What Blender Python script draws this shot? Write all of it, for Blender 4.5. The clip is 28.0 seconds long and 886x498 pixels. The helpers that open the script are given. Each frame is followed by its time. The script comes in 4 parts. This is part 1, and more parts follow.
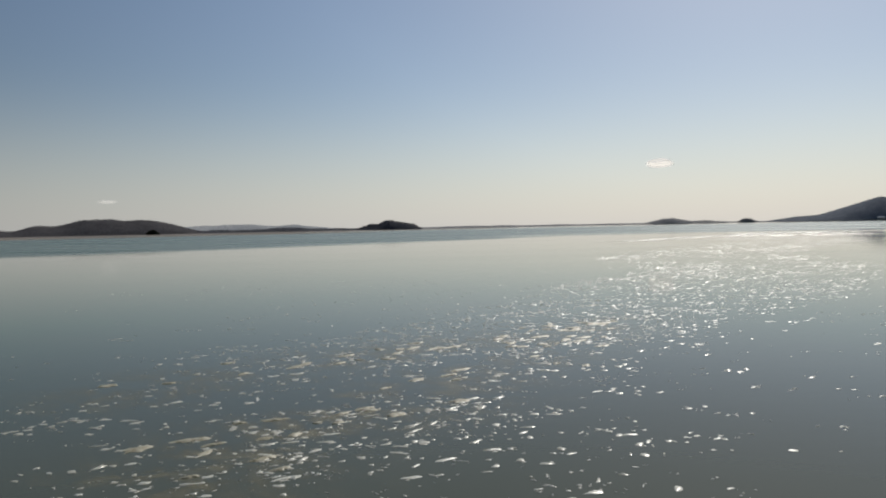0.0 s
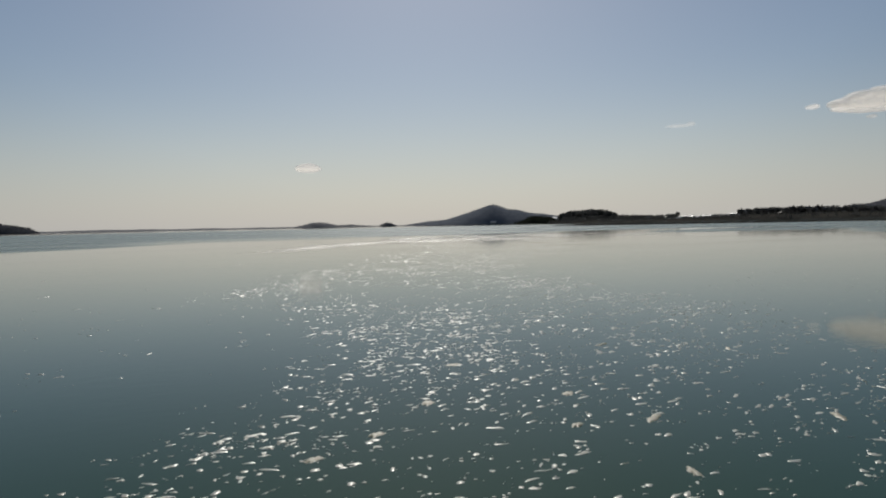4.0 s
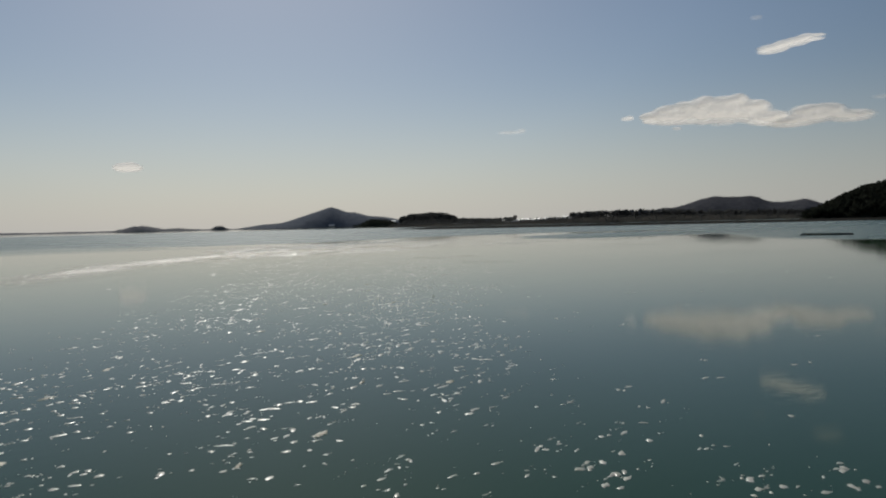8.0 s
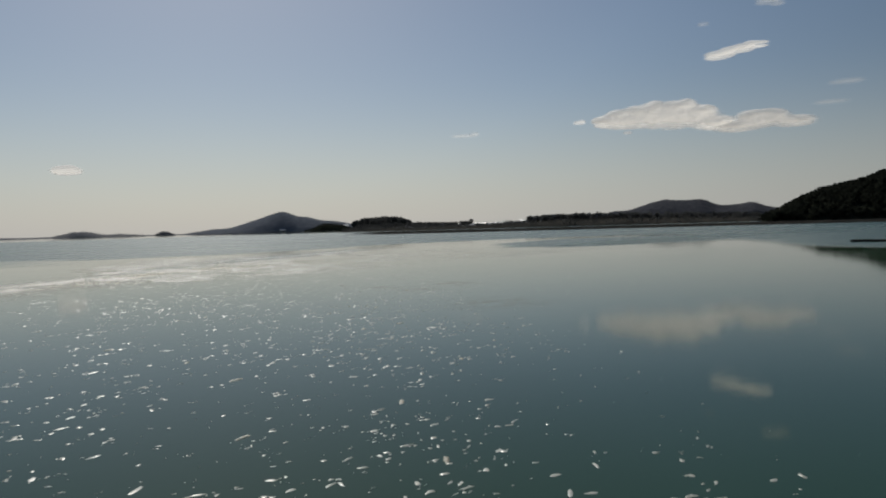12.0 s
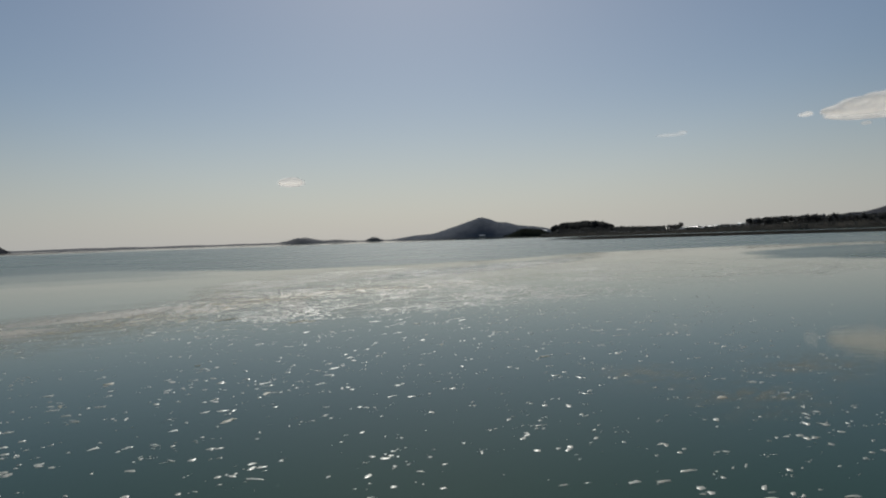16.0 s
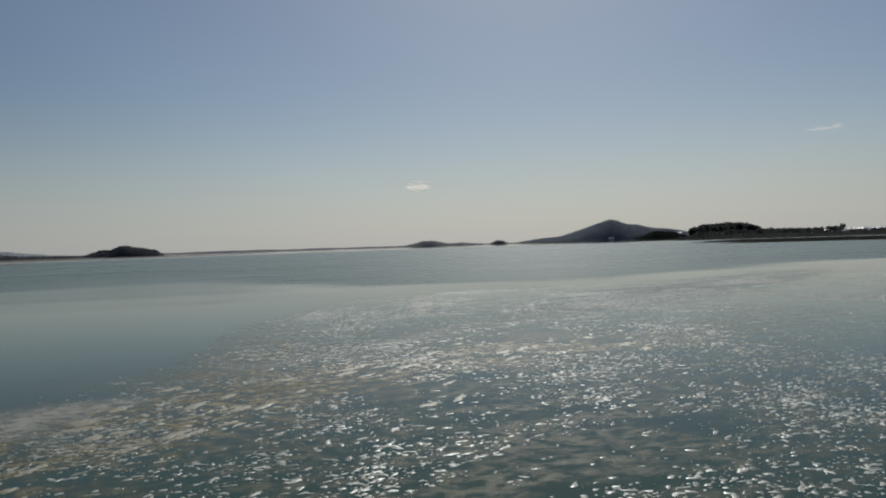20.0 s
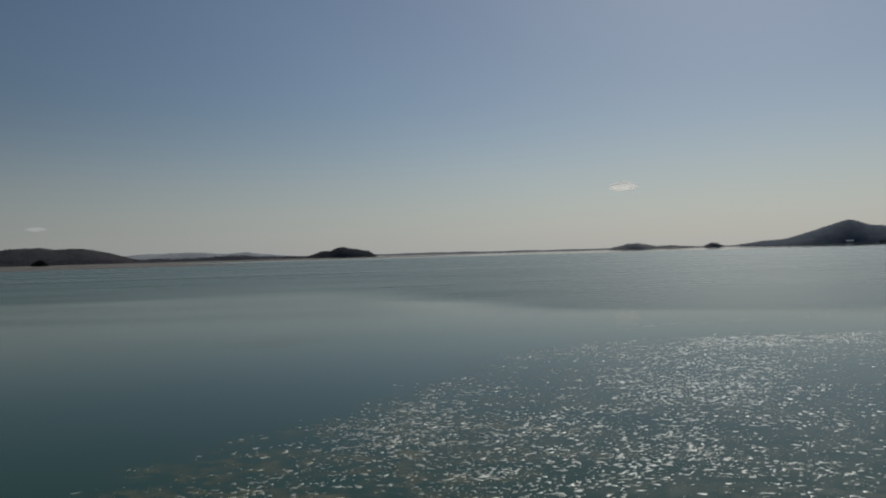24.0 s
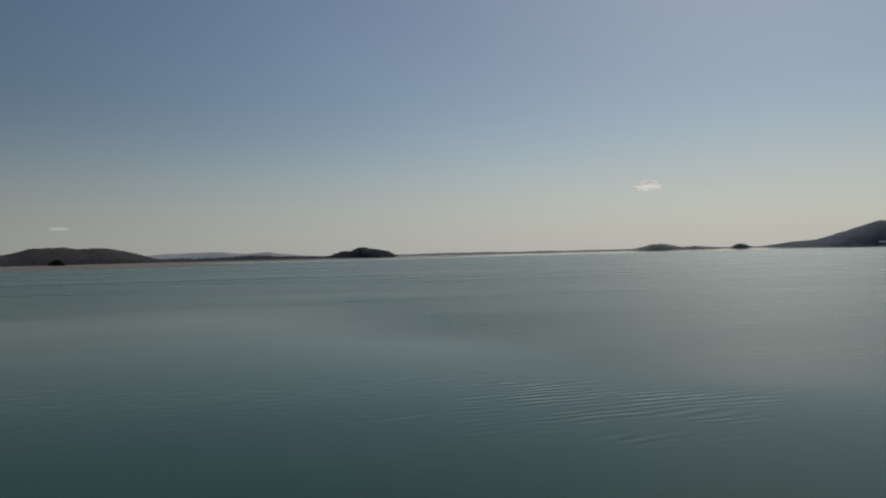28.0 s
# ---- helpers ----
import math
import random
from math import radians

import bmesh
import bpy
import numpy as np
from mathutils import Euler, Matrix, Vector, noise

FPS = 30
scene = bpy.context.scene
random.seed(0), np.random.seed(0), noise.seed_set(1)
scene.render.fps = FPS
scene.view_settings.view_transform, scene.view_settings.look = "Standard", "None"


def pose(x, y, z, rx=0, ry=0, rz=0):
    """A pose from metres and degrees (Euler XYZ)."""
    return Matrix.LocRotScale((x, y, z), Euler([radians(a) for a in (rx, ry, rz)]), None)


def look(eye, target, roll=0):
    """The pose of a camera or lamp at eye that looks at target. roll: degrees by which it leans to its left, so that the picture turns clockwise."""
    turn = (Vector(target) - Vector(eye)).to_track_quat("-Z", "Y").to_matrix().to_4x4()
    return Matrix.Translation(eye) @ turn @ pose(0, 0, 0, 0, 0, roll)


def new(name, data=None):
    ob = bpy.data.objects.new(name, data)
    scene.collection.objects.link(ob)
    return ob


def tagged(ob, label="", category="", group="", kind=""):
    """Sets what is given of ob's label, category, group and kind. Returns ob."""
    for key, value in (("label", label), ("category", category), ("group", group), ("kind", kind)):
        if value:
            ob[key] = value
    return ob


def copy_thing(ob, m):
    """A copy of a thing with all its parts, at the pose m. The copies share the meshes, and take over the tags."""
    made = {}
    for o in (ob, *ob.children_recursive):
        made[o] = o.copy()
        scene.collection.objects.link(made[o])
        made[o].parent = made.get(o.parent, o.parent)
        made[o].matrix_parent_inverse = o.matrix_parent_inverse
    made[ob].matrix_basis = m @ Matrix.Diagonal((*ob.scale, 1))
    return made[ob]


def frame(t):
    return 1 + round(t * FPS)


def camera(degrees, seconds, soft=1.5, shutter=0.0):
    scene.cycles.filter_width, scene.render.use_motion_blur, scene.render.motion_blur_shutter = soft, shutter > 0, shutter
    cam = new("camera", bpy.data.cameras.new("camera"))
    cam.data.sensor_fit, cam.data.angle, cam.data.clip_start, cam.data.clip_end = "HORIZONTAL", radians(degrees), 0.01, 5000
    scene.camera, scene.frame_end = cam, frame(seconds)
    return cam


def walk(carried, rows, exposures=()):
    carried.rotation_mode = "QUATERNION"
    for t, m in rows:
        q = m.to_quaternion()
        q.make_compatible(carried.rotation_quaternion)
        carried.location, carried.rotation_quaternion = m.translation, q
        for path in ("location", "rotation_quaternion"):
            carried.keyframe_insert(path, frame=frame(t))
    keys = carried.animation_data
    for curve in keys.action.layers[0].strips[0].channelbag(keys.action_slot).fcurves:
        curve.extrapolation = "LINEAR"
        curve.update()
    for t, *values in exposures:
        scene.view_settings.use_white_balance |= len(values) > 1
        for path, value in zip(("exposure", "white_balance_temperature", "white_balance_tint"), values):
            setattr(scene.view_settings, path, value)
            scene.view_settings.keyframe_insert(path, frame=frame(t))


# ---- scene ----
# ---- the camera and its flight ----
cam = camera(65.06, 28.0, soft=2.0)

# seconds, place in metres, heading, tilt and lean in degrees
ROWS = [
    (0.0, 0.00, 0.00, 3.493, -0.02, -1.75, -1.18),
    (0.5, -0.22, 4.42, 3.446, -8.55, -1.88, -1.05),
    (1.0, 0.16, 8.66, 3.408, -17.16, -2.01, -0.95),
    (1.5, 1.12, 12.71, 3.386, -25.80, -2.09, -1.05),
    (2.0, 2.51, 16.59, 3.385, -29.39, -2.14, -0.94),
    (2.5, 4.05, 20.38, 3.385, -29.52, -2.12, -0.87),
    (3.0, 5.56, 24.21, 3.409, -29.12, -2.06, -1.09),
    (3.5, 7.01, 28.15, 3.497, -28.55, -2.05, -1.08),
    (5.5, 12.96, 44.26, 4.051, -27.95, -1.92, -1.37),
    (6.0, 14.64, 48.27, 4.161, -30.21, -1.96, -1.39),
    (6.5, 16.53, 52.25, 4.252, -33.12, -2.00, -1.28),
    (7.0, 18.70, 56.15, 4.337, -36.10, -2.03, -1.35),
    (7.5, 21.13, 59.97, 4.409, -39.17, -2.04, -1.33),
    (8.0, 23.79, 63.66, 4.466, -41.55, -2.06, -1.33),
    (8.5, 26.56, 67.26, 4.515, -42.36, -2.04, -1.35),
    (9.0, 29.38, 70.77, 4.549, -42.23, -1.98, -1.40),
    (9.5, 32.17, 74.31, 4.582, -42.11, -1.96, -1.46),
    (10.0, 35.01, 77.88, 4.649, -42.02, -1.91, -1.45),
    (10.5, 37.91, 81.46, 4.738, -41.96, -1.89, -1.50),
    (11.0, 40.76, 85.04, 4.813, -42.39, -1.85, -1.55),
    (11.5, 43.51, 88.58, 4.861, -43.74, -1.83, -1.61),
    (12.0, 46.19, 92.08, 4.886, -45.40, -1.83, -1.59),
    (12.5, 48.83, 95.53, 4.892, -46.99, -1.81, -1.64),
    (14.5, 59.43, 108.74, 4.813, -44.32, -1.46, -1.74),
    (15.0, 61.99, 111.99, 4.792, -39.71, -1.27, -1.77),
    (15.5, 64.35, 115.35, 4.784, -34.26, -1.10, -1.79),
    (16.0, 66.40, 118.90, 4.802, -29.13, -0.91, -1.88),
    (16.5, 68.16, 122.67, 4.856, -23.78, -0.71, -1.77),
    (17.0, 69.67, 126.62, 4.925, -20.23, -0.59, -1.83),
    (17.5, 71.05, 130.66, 4.988, -19.24, -0.55, -1.73),
    (18.0, 72.47, 134.71, 5.059, -19.11, -0.48, -1.70),
    (18.5, 73.95, 138.74, 5.132, -19.02, -0.45, -1.78),
    (19.0, 75.45, 142.72, 5.184, -19.02, -0.42, -1.77),
    (19.5, 76.97, 146.68, 5.230, -18.91, -0.39, -1.84),
    (20.0, 78.49, 150.67, 5.289, -18.87, -0.34, -1.88),
    (20.5, 80.04, 154.69, 5.344, -18.74, -0.29, -1.90),
    (22.5, 84.99, 171.41, 5.349, -11.07, 0.10, -1.87),
    (23.0, 85.82, 175.79, 5.294, -7.24, 0.21, -1.73),
    (23.5, 86.53, 180.27, 5.230, -4.51, 0.29, -1.70),
    (24.0, 87.16, 184.83, 5.174, -2.31, 0.35, -1.57),
    (24.5, 87.71, 189.43, 5.132, -1.70, 0.37, -1.55),
    (25.0, 88.22, 194.00, 5.102, -1.67, 0.38, -1.54),
    (25.5, 88.75, 198.46, 5.065, -1.68, 0.37, -1.54),
    (26.0, 89.29, 202.85, 5.022, -1.69, 0.40, -1.55),
    (26.5, 89.81, 207.19, 4.980, -1.70, 0.46, -1.53),
    (27.0, 90.33, 211.50, 4.940, -1.49, 0.44, -1.45),
    (27.5, 90.85, 215.80, 4.901, -1.02, 0.45, -1.44),
    (28.0, 91.36, 220.09, 4.862, -0.55, 0.43, -1.43),
]


def flight(x, y, z, heading, tilt, lean):
    return pose(x, y, z, 90 + tilt, 0, heading) @ pose(0, 0, 0, 0, 0, lean)


EXPOSURES = [(0.0, 0.35, 6500, 10), (1.2, 0.22, 6500, 10), (3.0, 0.05, 6500, 10), (8.0, -0.05, 6450, 9), (12.5, -0.09, 6400, 9), (19.0, -0.14, 6300, 8), (23.0, -0.36, 6180, 7), (25.0, -0.24, 6290, 7), (26.0, -0.21, 6330, 7), (28.0, -0.17, 6400, 7)]
walk(cam, [(r[0], flight(*r[1:])) for r in ROWS], EXPOSURES)

# ---- sky and sun ----
SUN_HEADING, SUN_HEIGHT = 27.0, 41.0
SUN_WAY = (math.sin(radians(SUN_HEADING)) * math.cos(radians(SUN_HEIGHT)),
           math.cos(radians(SUN_HEADING)) * math.cos(radians(SUN_HEIGHT)), math.sin(radians(SUN_HEIGHT)))
world = bpy.data.worlds.new("sky")
scene.world = world
world.use_nodes = True
wt = world.node_tree
wt.nodes.clear()
sky = wt.nodes.new("ShaderNodeTexSky")
sky.sky_type = "NISHITA"
sky.sun_disc = False
sky.sun_elevation = radians(SUN_HEIGHT)
sky.sun_rotation = radians(SUN_HEADING)
sky.altitude = 0
sky.air_density = 1.0
sky.dust_density = 0.7
sky.ozone_density = 1.0
back = wt.nodes.new("ShaderNodeBackground")
back.inputs["Strength"].default_value = 0.0532
wout = wt.nodes.new("ShaderNodeOutputWorld")
# pale haze lies over the horizon and thins out upwards
way = wt.nodes.new("ShaderNodeTexCoord")
split = wt.nodes.new("ShaderNodeSeparateXYZ")
wt.links.new(way.outputs["Generated"], split.inputs[0])
thin = wt.nodes.new("ShaderNodeMapRange")
thin.interpolation_type = "SMOOTHERSTEP"
wt.links.new(split.outputs[2], thin.inputs["Value"])
for socket, value in (("From Min", -0.1), ("From Max", 0.24), ("To Min", 0.95), ("To Max", 0.0)):
    thin.inputs[socket].default_value = value
veil = wt.nodes.new("ShaderNodeMix")
veil.data_type = "RGBA"
veil.inputs[7].default_value = (9.78, 9.86, 9.76, 1)
wt.links.new(thin.outputs[0], veil.inputs[0])
wt.links.new(sky.outputs[0], veil.inputs[6])
# the sky is brighter on the sun's side
toward = wt.nodes.new("ShaderNodeVectorMath")
toward.operation = "DOT_PRODUCT"
wt.links.new(way.outputs["Generated"], toward.inputs[0])
toward.inputs[1].default_value = SUN_WAY
gain = wt.nodes.new("ShaderNodeMapRange")
wt.links.new(toward.outputs["Value"], gain.inputs["Value"])
for socket, value in (("From Min", 0.3), ("From Max", 0.78), ("To Min", 0.62), ("To Max", 1.0)):
    gain.inputs[socket].default_value = value
bright = wt.nodes.new("ShaderNodeVectorMath")
bright.operation = "SCALE"
wt.links.new(veil.outputs[2], bright.inputs[0])
wt.links.new(gain.outputs[0], bright.inputs["Scale"])
wt.links.new(bright.outputs[0], back.inputs[0])
wt.links.new(back.outputs[0], wout.inputs[0])

sun = new("sun", bpy.data.lights.new("sun", "SUN"))
sun.data.energy = 2.8
sun.data.angle = radians(0.5)
sun.data.color = (1.0, 0.95, 0.87)
sun.matrix_world = look(Vector(SUN_WAY) * 500, (0, 0, 0))


# ---- materials ----
class Nodes:
    """A node material in short form."""

    def __init__(self, name):
        self.mat = bpy.data.materials.new(name)
        self.mat.use_nodes = True
        self.t = self.mat.node_tree
        self.t.nodes.clear()
        self.out = self.add("ShaderNodeOutputMaterial")

    def add(self, kind, **props):
        n = self.t.nodes.new(kind)
        for k, v in props.items():
            setattr(n, k, v)
        return n

    def link(self, a, b):
        self.t.links.new(a, b)

    def put(self, socket, v):
        if isinstance(v, bpy.types.NodeSocket):
            self.link(v, socket)
        else:
            socket.default_value = v

    def place(self, object_space=False):
        if object_space:
            return self.add("ShaderNodeTexCoord").outputs["Object"]
        return self.add("ShaderNodeNewGeometry").outputs["Position"]

    def scaled(self, vec, scale, turn=0.0):
        m = self.add("ShaderNodeMapping")
        m.inputs["Scale"].default_value = scale
        m.inputs["Rotation"].default_value = (0, 0, radians(turn))
        self.link(vec, m.inputs["Vector"])
        return m.outputs[0]

    def noise(self, vec, scale, detail=3.0, rough=0.5):
        n = self.add("ShaderNodeTexNoise")
        n.inputs["Scale"].default_value = scale
        n.inputs["Detail"].default_value = detail
        n.inputs["Roughness"].default_value = rough
        self.link(vec, n.inputs["Vector"])
        return n.outputs["Fac"]

    def ramp(self, fac, lo, hi, a=0.0, b=1.0):
        n = self.add("ShaderNodeMapRange", interpolation_type="SMOOTHSTEP")
        self.put(n.inputs["Value"], fac)
        for i, v in zip(("From Min", "From Max", "To Min", "To Max"), (lo, hi, a, b)):
            n.inputs[i].default_value = v
        return n.outputs[0]

    def math(self, op, a, b=0.0, c=0.0):
        n = self.add("ShaderNodeMath", operation=op)
        for s, v in zip(n.inputs, (a, b, c)):
            self.put(s, v)
        return n.outputs[0]

    def mix(self, fac, a, b):
        n = self.add("ShaderNodeMix", data_type="RGBA")
        self.put(n.inputs[0], fac)
        self.put(n.inputs[6], a if isinstance(a, bpy.types.NodeSocket) else (*a, 1))
        self.put(n.inputs[7], b if isinstance(b, bpy.types.NodeSocket) else (*b, 1))
        return n.outputs[2]

    def bump(self, height, strength, distance):
        n = self.add("ShaderNodeBump")
        self.put(n.inputs["Strength"], strength)
        n.inputs["Distance"].default_value = distance
        self.link(height, n.inputs["Height"])
        return n.outputs[0]

    def surface(self, colour, rough=0.8, normal=None, ior=1.45, alpha=None, metal=0.0, spec=0.5):
        p = self.add("ShaderNodeBsdfPrincipled")
        self.put(p.inputs["Base Color"], colour if isinstance(colour, bpy.types.NodeSocket) else (*colour, 1))
        self.put(p.inputs["Roughness"], rough)
        p.inputs["IOR"].default_value = ior
        p.inputs["Metallic"].default_value = metal
        self.put(p.inputs["Specular IOR Level"], spec)
        if normal is not None:
            self.link(normal, p.inputs["Normal"])
        if alpha is not None:
            self.put(p.inputs["Alpha"], alpha)
        self.link(p.outputs[0], self.out.inputs[0])
        return self.mat

    def random(self):
        return self.add("ShaderNodeObjectInfo").outputs["Random"]

    def island(self):
        return self.add("ShaderNodeNewGeometry").outputs["Random Per Island"]


def water_material():
    n = Nodes("bay_water")
    p = n.place()
    sep = n.add("ShaderNodeSeparateXYZ")
    n.link(p, sep.inputs[0])
    ruffled = n.add("ShaderNodeAttribute", attribute_name="ruffle").outputs["Fac"]
    # wind lanes drawn out across the ruffled part
    lane = n.noise(n.scaled(p, (0.005, 0.03, 1), -20), 1.0, 3)
    ruffled = n.math("MULTIPLY", ruffled, n.ramp(lane, 0.35, 0.62, 0.88, 1.05))
    sheen = n.noise(n.scaled(p, (0.02, 0.07, 1), -32), 1.0, 3)
    rough = n.math("ADD", n.ramp(sheen, 0.35, 0.7, 0.026, 0.06), n.math("MULTIPLY", ruffled, 0.225))
    # a glaze of fine riffles and foam dust beyond the scum front
    glaze = n.add("ShaderNodeAttribute", attribute_name="glaze").outputs["Fac"]
    broken = n.noise(n.scaled(p, (0.05, 0.3, 1), -8), 1.0, 4, 0.6)
    glaze = n.math("MULTIPLY", glaze, n.ramp(broken, 0.32, 0.6, 0.35, 1.0))
    rough = n.math("MAXIMUM", rough, n.math("MULTIPLY", glaze, 0.38))
    far_x = n.math("MULTIPLY", n.math("SUBTRACT", sep.outputs[0], 60.0), 1 / 170.0)
    far_y = n.math("MULTIPLY", n.math("SUBTRACT", sep.outputs[1], 110.0), 1 / 170.0)
    away = n.math("SQRT", n.math("ADD", n.math("MULTIPLY", far_x, far_x), n.math("MULTIPLY", far_y, far_y)))
    rough = n.math("ADD", rough, n.ramp(away, 4.5, 8.5, 0.0, -0.22))
    swell = n.noise(n.scaled(p, (1.0, 2.6, 1), -25), 1.1, 4, 0.55)
    fine = n.noise(n.scaled(p, (1.0, 1.8, 1), 20), 5.0, 3, 0.5)
    height = n.math("ADD", swell, n.math("MULTIPLY", fine, 0.25))
    cats_paw = n.ramp(n.noise(n.scaled(p, (0.05, 0.11, 1), -30), 1.0, 3), 0.42, 0.68)
    strength = n.math("ADD", n.math("ADD", 0.008, n.math("MULTIPLY", cats_paw, 0.005)), n.math("MULTIPLY", n.math("MULTIPLY", ruffled, 0.042), n.ramp(away, 3.5, 7.5, 1.0, 0.05)))
    # the breeze reaches further in at the flight's end
    strength = n.math("ADD", strength, n.math("MULTIPLY", n.ramp(sep.outputs[1], 215.0, 240.0), n.ramp(cats_paw, 0.0, 1.0, 0.004, 0.03)))
    murk = n.noise(n.scaled(p, (0.03, 0.05, 1), -30), 1.0, 3)
    col = n.mix(n.ramp(murk, 0.35, 0.7), (0.013, 0.046, 0.021), (0.022, 0.057, 0.028))
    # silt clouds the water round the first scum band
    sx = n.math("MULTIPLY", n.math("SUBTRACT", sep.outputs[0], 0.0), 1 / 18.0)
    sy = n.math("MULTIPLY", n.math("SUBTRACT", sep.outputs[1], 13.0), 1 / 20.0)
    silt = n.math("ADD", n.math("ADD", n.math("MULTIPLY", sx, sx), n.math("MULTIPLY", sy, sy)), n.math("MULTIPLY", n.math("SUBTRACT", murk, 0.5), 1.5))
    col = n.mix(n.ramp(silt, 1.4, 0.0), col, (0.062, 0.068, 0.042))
    base = n.bump(height, strength, 0.25)
    # a patch of short wavelets left by something that passed
    wx = n.math("MULTIPLY", n.math("SUBTRACT", sep.outputs[0], 97.5), 1 / 7.5)
    wy = n.math("MULTIPLY", n.math("SUBTRACT", sep.outputs[1], 242.0), 1 / 4.8)
    patch = n.math("ADD", n.math("MULTIPLY", wx, wx), n.math("MULTIPLY", wy, wy))
    patch = n.math("ADD", patch, n.math("MULTIPLY", n.math("SUBTRACT", n.noise(n.scaled(p, (0.6, 1.0, 1), 15), 0.55, 3), 0.5), 5.0))
    band = n.add("ShaderNodeTexWave", bands_direction="Y", wave_profile="SIN")
    n.link(n.scaled(p, (0.45, 1.0, 1), -32), band.inputs["Vector"])
    for socket, value in (("Scale", 0.72), ("Distortion", 6.0), ("Detail", 2.0), ("Detail Scale", 0.8)):
        band.inputs[socket].default_value = value
    ripple = n.bump(band.outputs["Fac"], n.ramp(patch, 0.9, -0.6, 0.0, 0.095), 0.12)
    n.link(base, ripple.node.inputs["Normal"])
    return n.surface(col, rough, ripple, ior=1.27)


def foam_material():
    n = Nodes("floating_foam")
    p = n.place()
    grain = n.noise(p, 18.0, 4, 0.6)
    r = n.island()
    col = n.mix(n.ramp(r, 0.0, 1.0), (0.30, 0.305, 0.28), (0.50, 0.505, 0.465))
    col = n.mix(n.ramp(grain, 0.35, 0.7), n.mix(0.4, col, (0.42, 0.38, 0.22)), col)
    return n.surface(col, 0.36, n.bump(grain, 0.35, 0.012), spec=1.0)


def mat_foam_material():
    n = Nodes("foam_mat")
    p = n.place()
    grain = n.noise(p, 9.0, 5, 0.6)
    col = n.mix(n.ramp(grain, 0.3, 0.7), (0.20, 0.18, 0.11), (0.42, 0.40, 0.31))
    return n.surface(col, 0.5, n.bump(grain, 0.5, 0.03), spec=0.6)


def curd_material():
    n = Nodes("scum_curd")
    p = n.place()
    grain = n.noise(p, 7.0, 6, 0.65)
    torn = n.noise(p, 2.6, 4, 0.6)
    col = n.mix(n.ramp(grain, 0.38, 0.66), (0.09, 0.085, 0.035), (0.27, 0.245, 0.13))
    return n.surface(col, 0.7, n.bump(grain, 0.6, 0.03), alpha=n.ramp(torn, 0.36, 0.5, 0.25, 0.95), spec=0.4)


def film_material():
    """Thin brownish scum that lies on the water in wind rows, with gaps."""
    n = Nodes("scum_film")
    p = n.place()
    rows = n.noise(n.scaled(p, (0.22, 0.75, 1), 62), 1.0, 6, 0.62)
    broken = n.noise(n.scaled(p, (1.1, 1.7, 1), 62), 1.5, 6, 0.68)
    tc = n.add("ShaderNodeAttribute", attribute_name="cover").outputs["Fac"]
    cover = n.math("MULTIPLY", n.ramp(rows, 0.38, 0.56), n.ramp(broken, 0.42, 0.54))
    cover = n.math("MINIMUM", n.math("MULTIPLY", n.math("ADD", n.math("MULTIPLY", cover, 0.85), n.ramp(tc, 0.4, 1.2, 0.0, 0.18)), tc), 0.9)
    cover = n.math("MULTIPLY", cover, 0.68)
    # a thin oily slick lies smoothly between the scum rows
    slick = n.add("ShaderNodeAttribute", attribute_name="slick").outputs["Fac"]
    drawn = n.noise(n.scaled(p, (0.05, 0.22, 1), 32), 1.0, 3, 0.5)
    slick = n.math("MULTIPLY", slick, n.ramp(drawn, 0.36, 0.56, 0.12, 1.0))
    slick = n.math("MULTIPLY", slick, n.ramp(broken, 0.36, 0.56, 0.25, 1.0))
    slick = n.math("MINIMUM", slick, 0.86)
    col = n.mix(n.ramp(broken, 0.46, 0.66), (0.17, 0.132, 0.055), (0.47, 0.395, 0.21))
    col = n.mix(n.ramp(n.math("SUBTRACT", slick, cover), 0.0, 0.25), col, (0.23, 0.21, 0.14))
    return n.surface(col, 0.56, n.bump(broken, 0.3, 0.02), ior=2.0, alpha=n.math("MAXIMUM", cover, slick), spec=n.ramp(n.math("SUBTRACT", slick, cover), -0.1, 0.2, 0.25, 1.0))


def woodland_ground(name, dark, light, size):
    n = Nodes(name)
    p = n.place()
    a = n.noise(p, 1.0 / size, 5, 0.6)
    b = n.noise(p, 6.0 / size, 4, 0.6)
    col = n.mix(n.ramp(a, 0.35, 0.65), dark, light)
    col = n.mix(n.ramp(b, 0.4, 0.7), col, tuple(c * 0.75 for c in dark))
    return n.surface(col, 0.95, n.bump(b, 0.4, size * 0.1), spec=0.0)


def leaves_material(name, dark, light):
    n = Nodes(name)
    r = n.island()
    g = n.noise(n.place(), 0.15, 3)
    col = n.mix(r, dark, light)
    col = n.mix(n.ramp(g, 0.3, 0.7), n.mix(0.4, col, dark), col)
    d = n.add("ShaderNodeBsdfDiffuse")
    tl = n.add("ShaderNodeBsdfTranslucent")
    both = n.add("ShaderNodeMixShader")
    both.inputs[0].default_value = 0.45
    n.link(col, d.inputs[0])
    n.link(col, tl.inputs[0])
    n.link(d.outputs[0], both.inputs[1])
    n.link(tl.outputs[0], both.inputs[2])
    n.link(both.outputs[0], n.out.inputs[0])
    return n.mat


def plain_wear(name, a, b, scale, rough=0.8, metal=0.0, spec=0.4):
    n = Nodes(name)
    f = n.noise(n.place(), scale, 5, 0.6)
    return n.surface(n.mix(n.ramp(f, 0.35, 0.7), a, b), rough, n.bump(f, 0.3, 0.05 / scale), metal=metal, spec=spec)


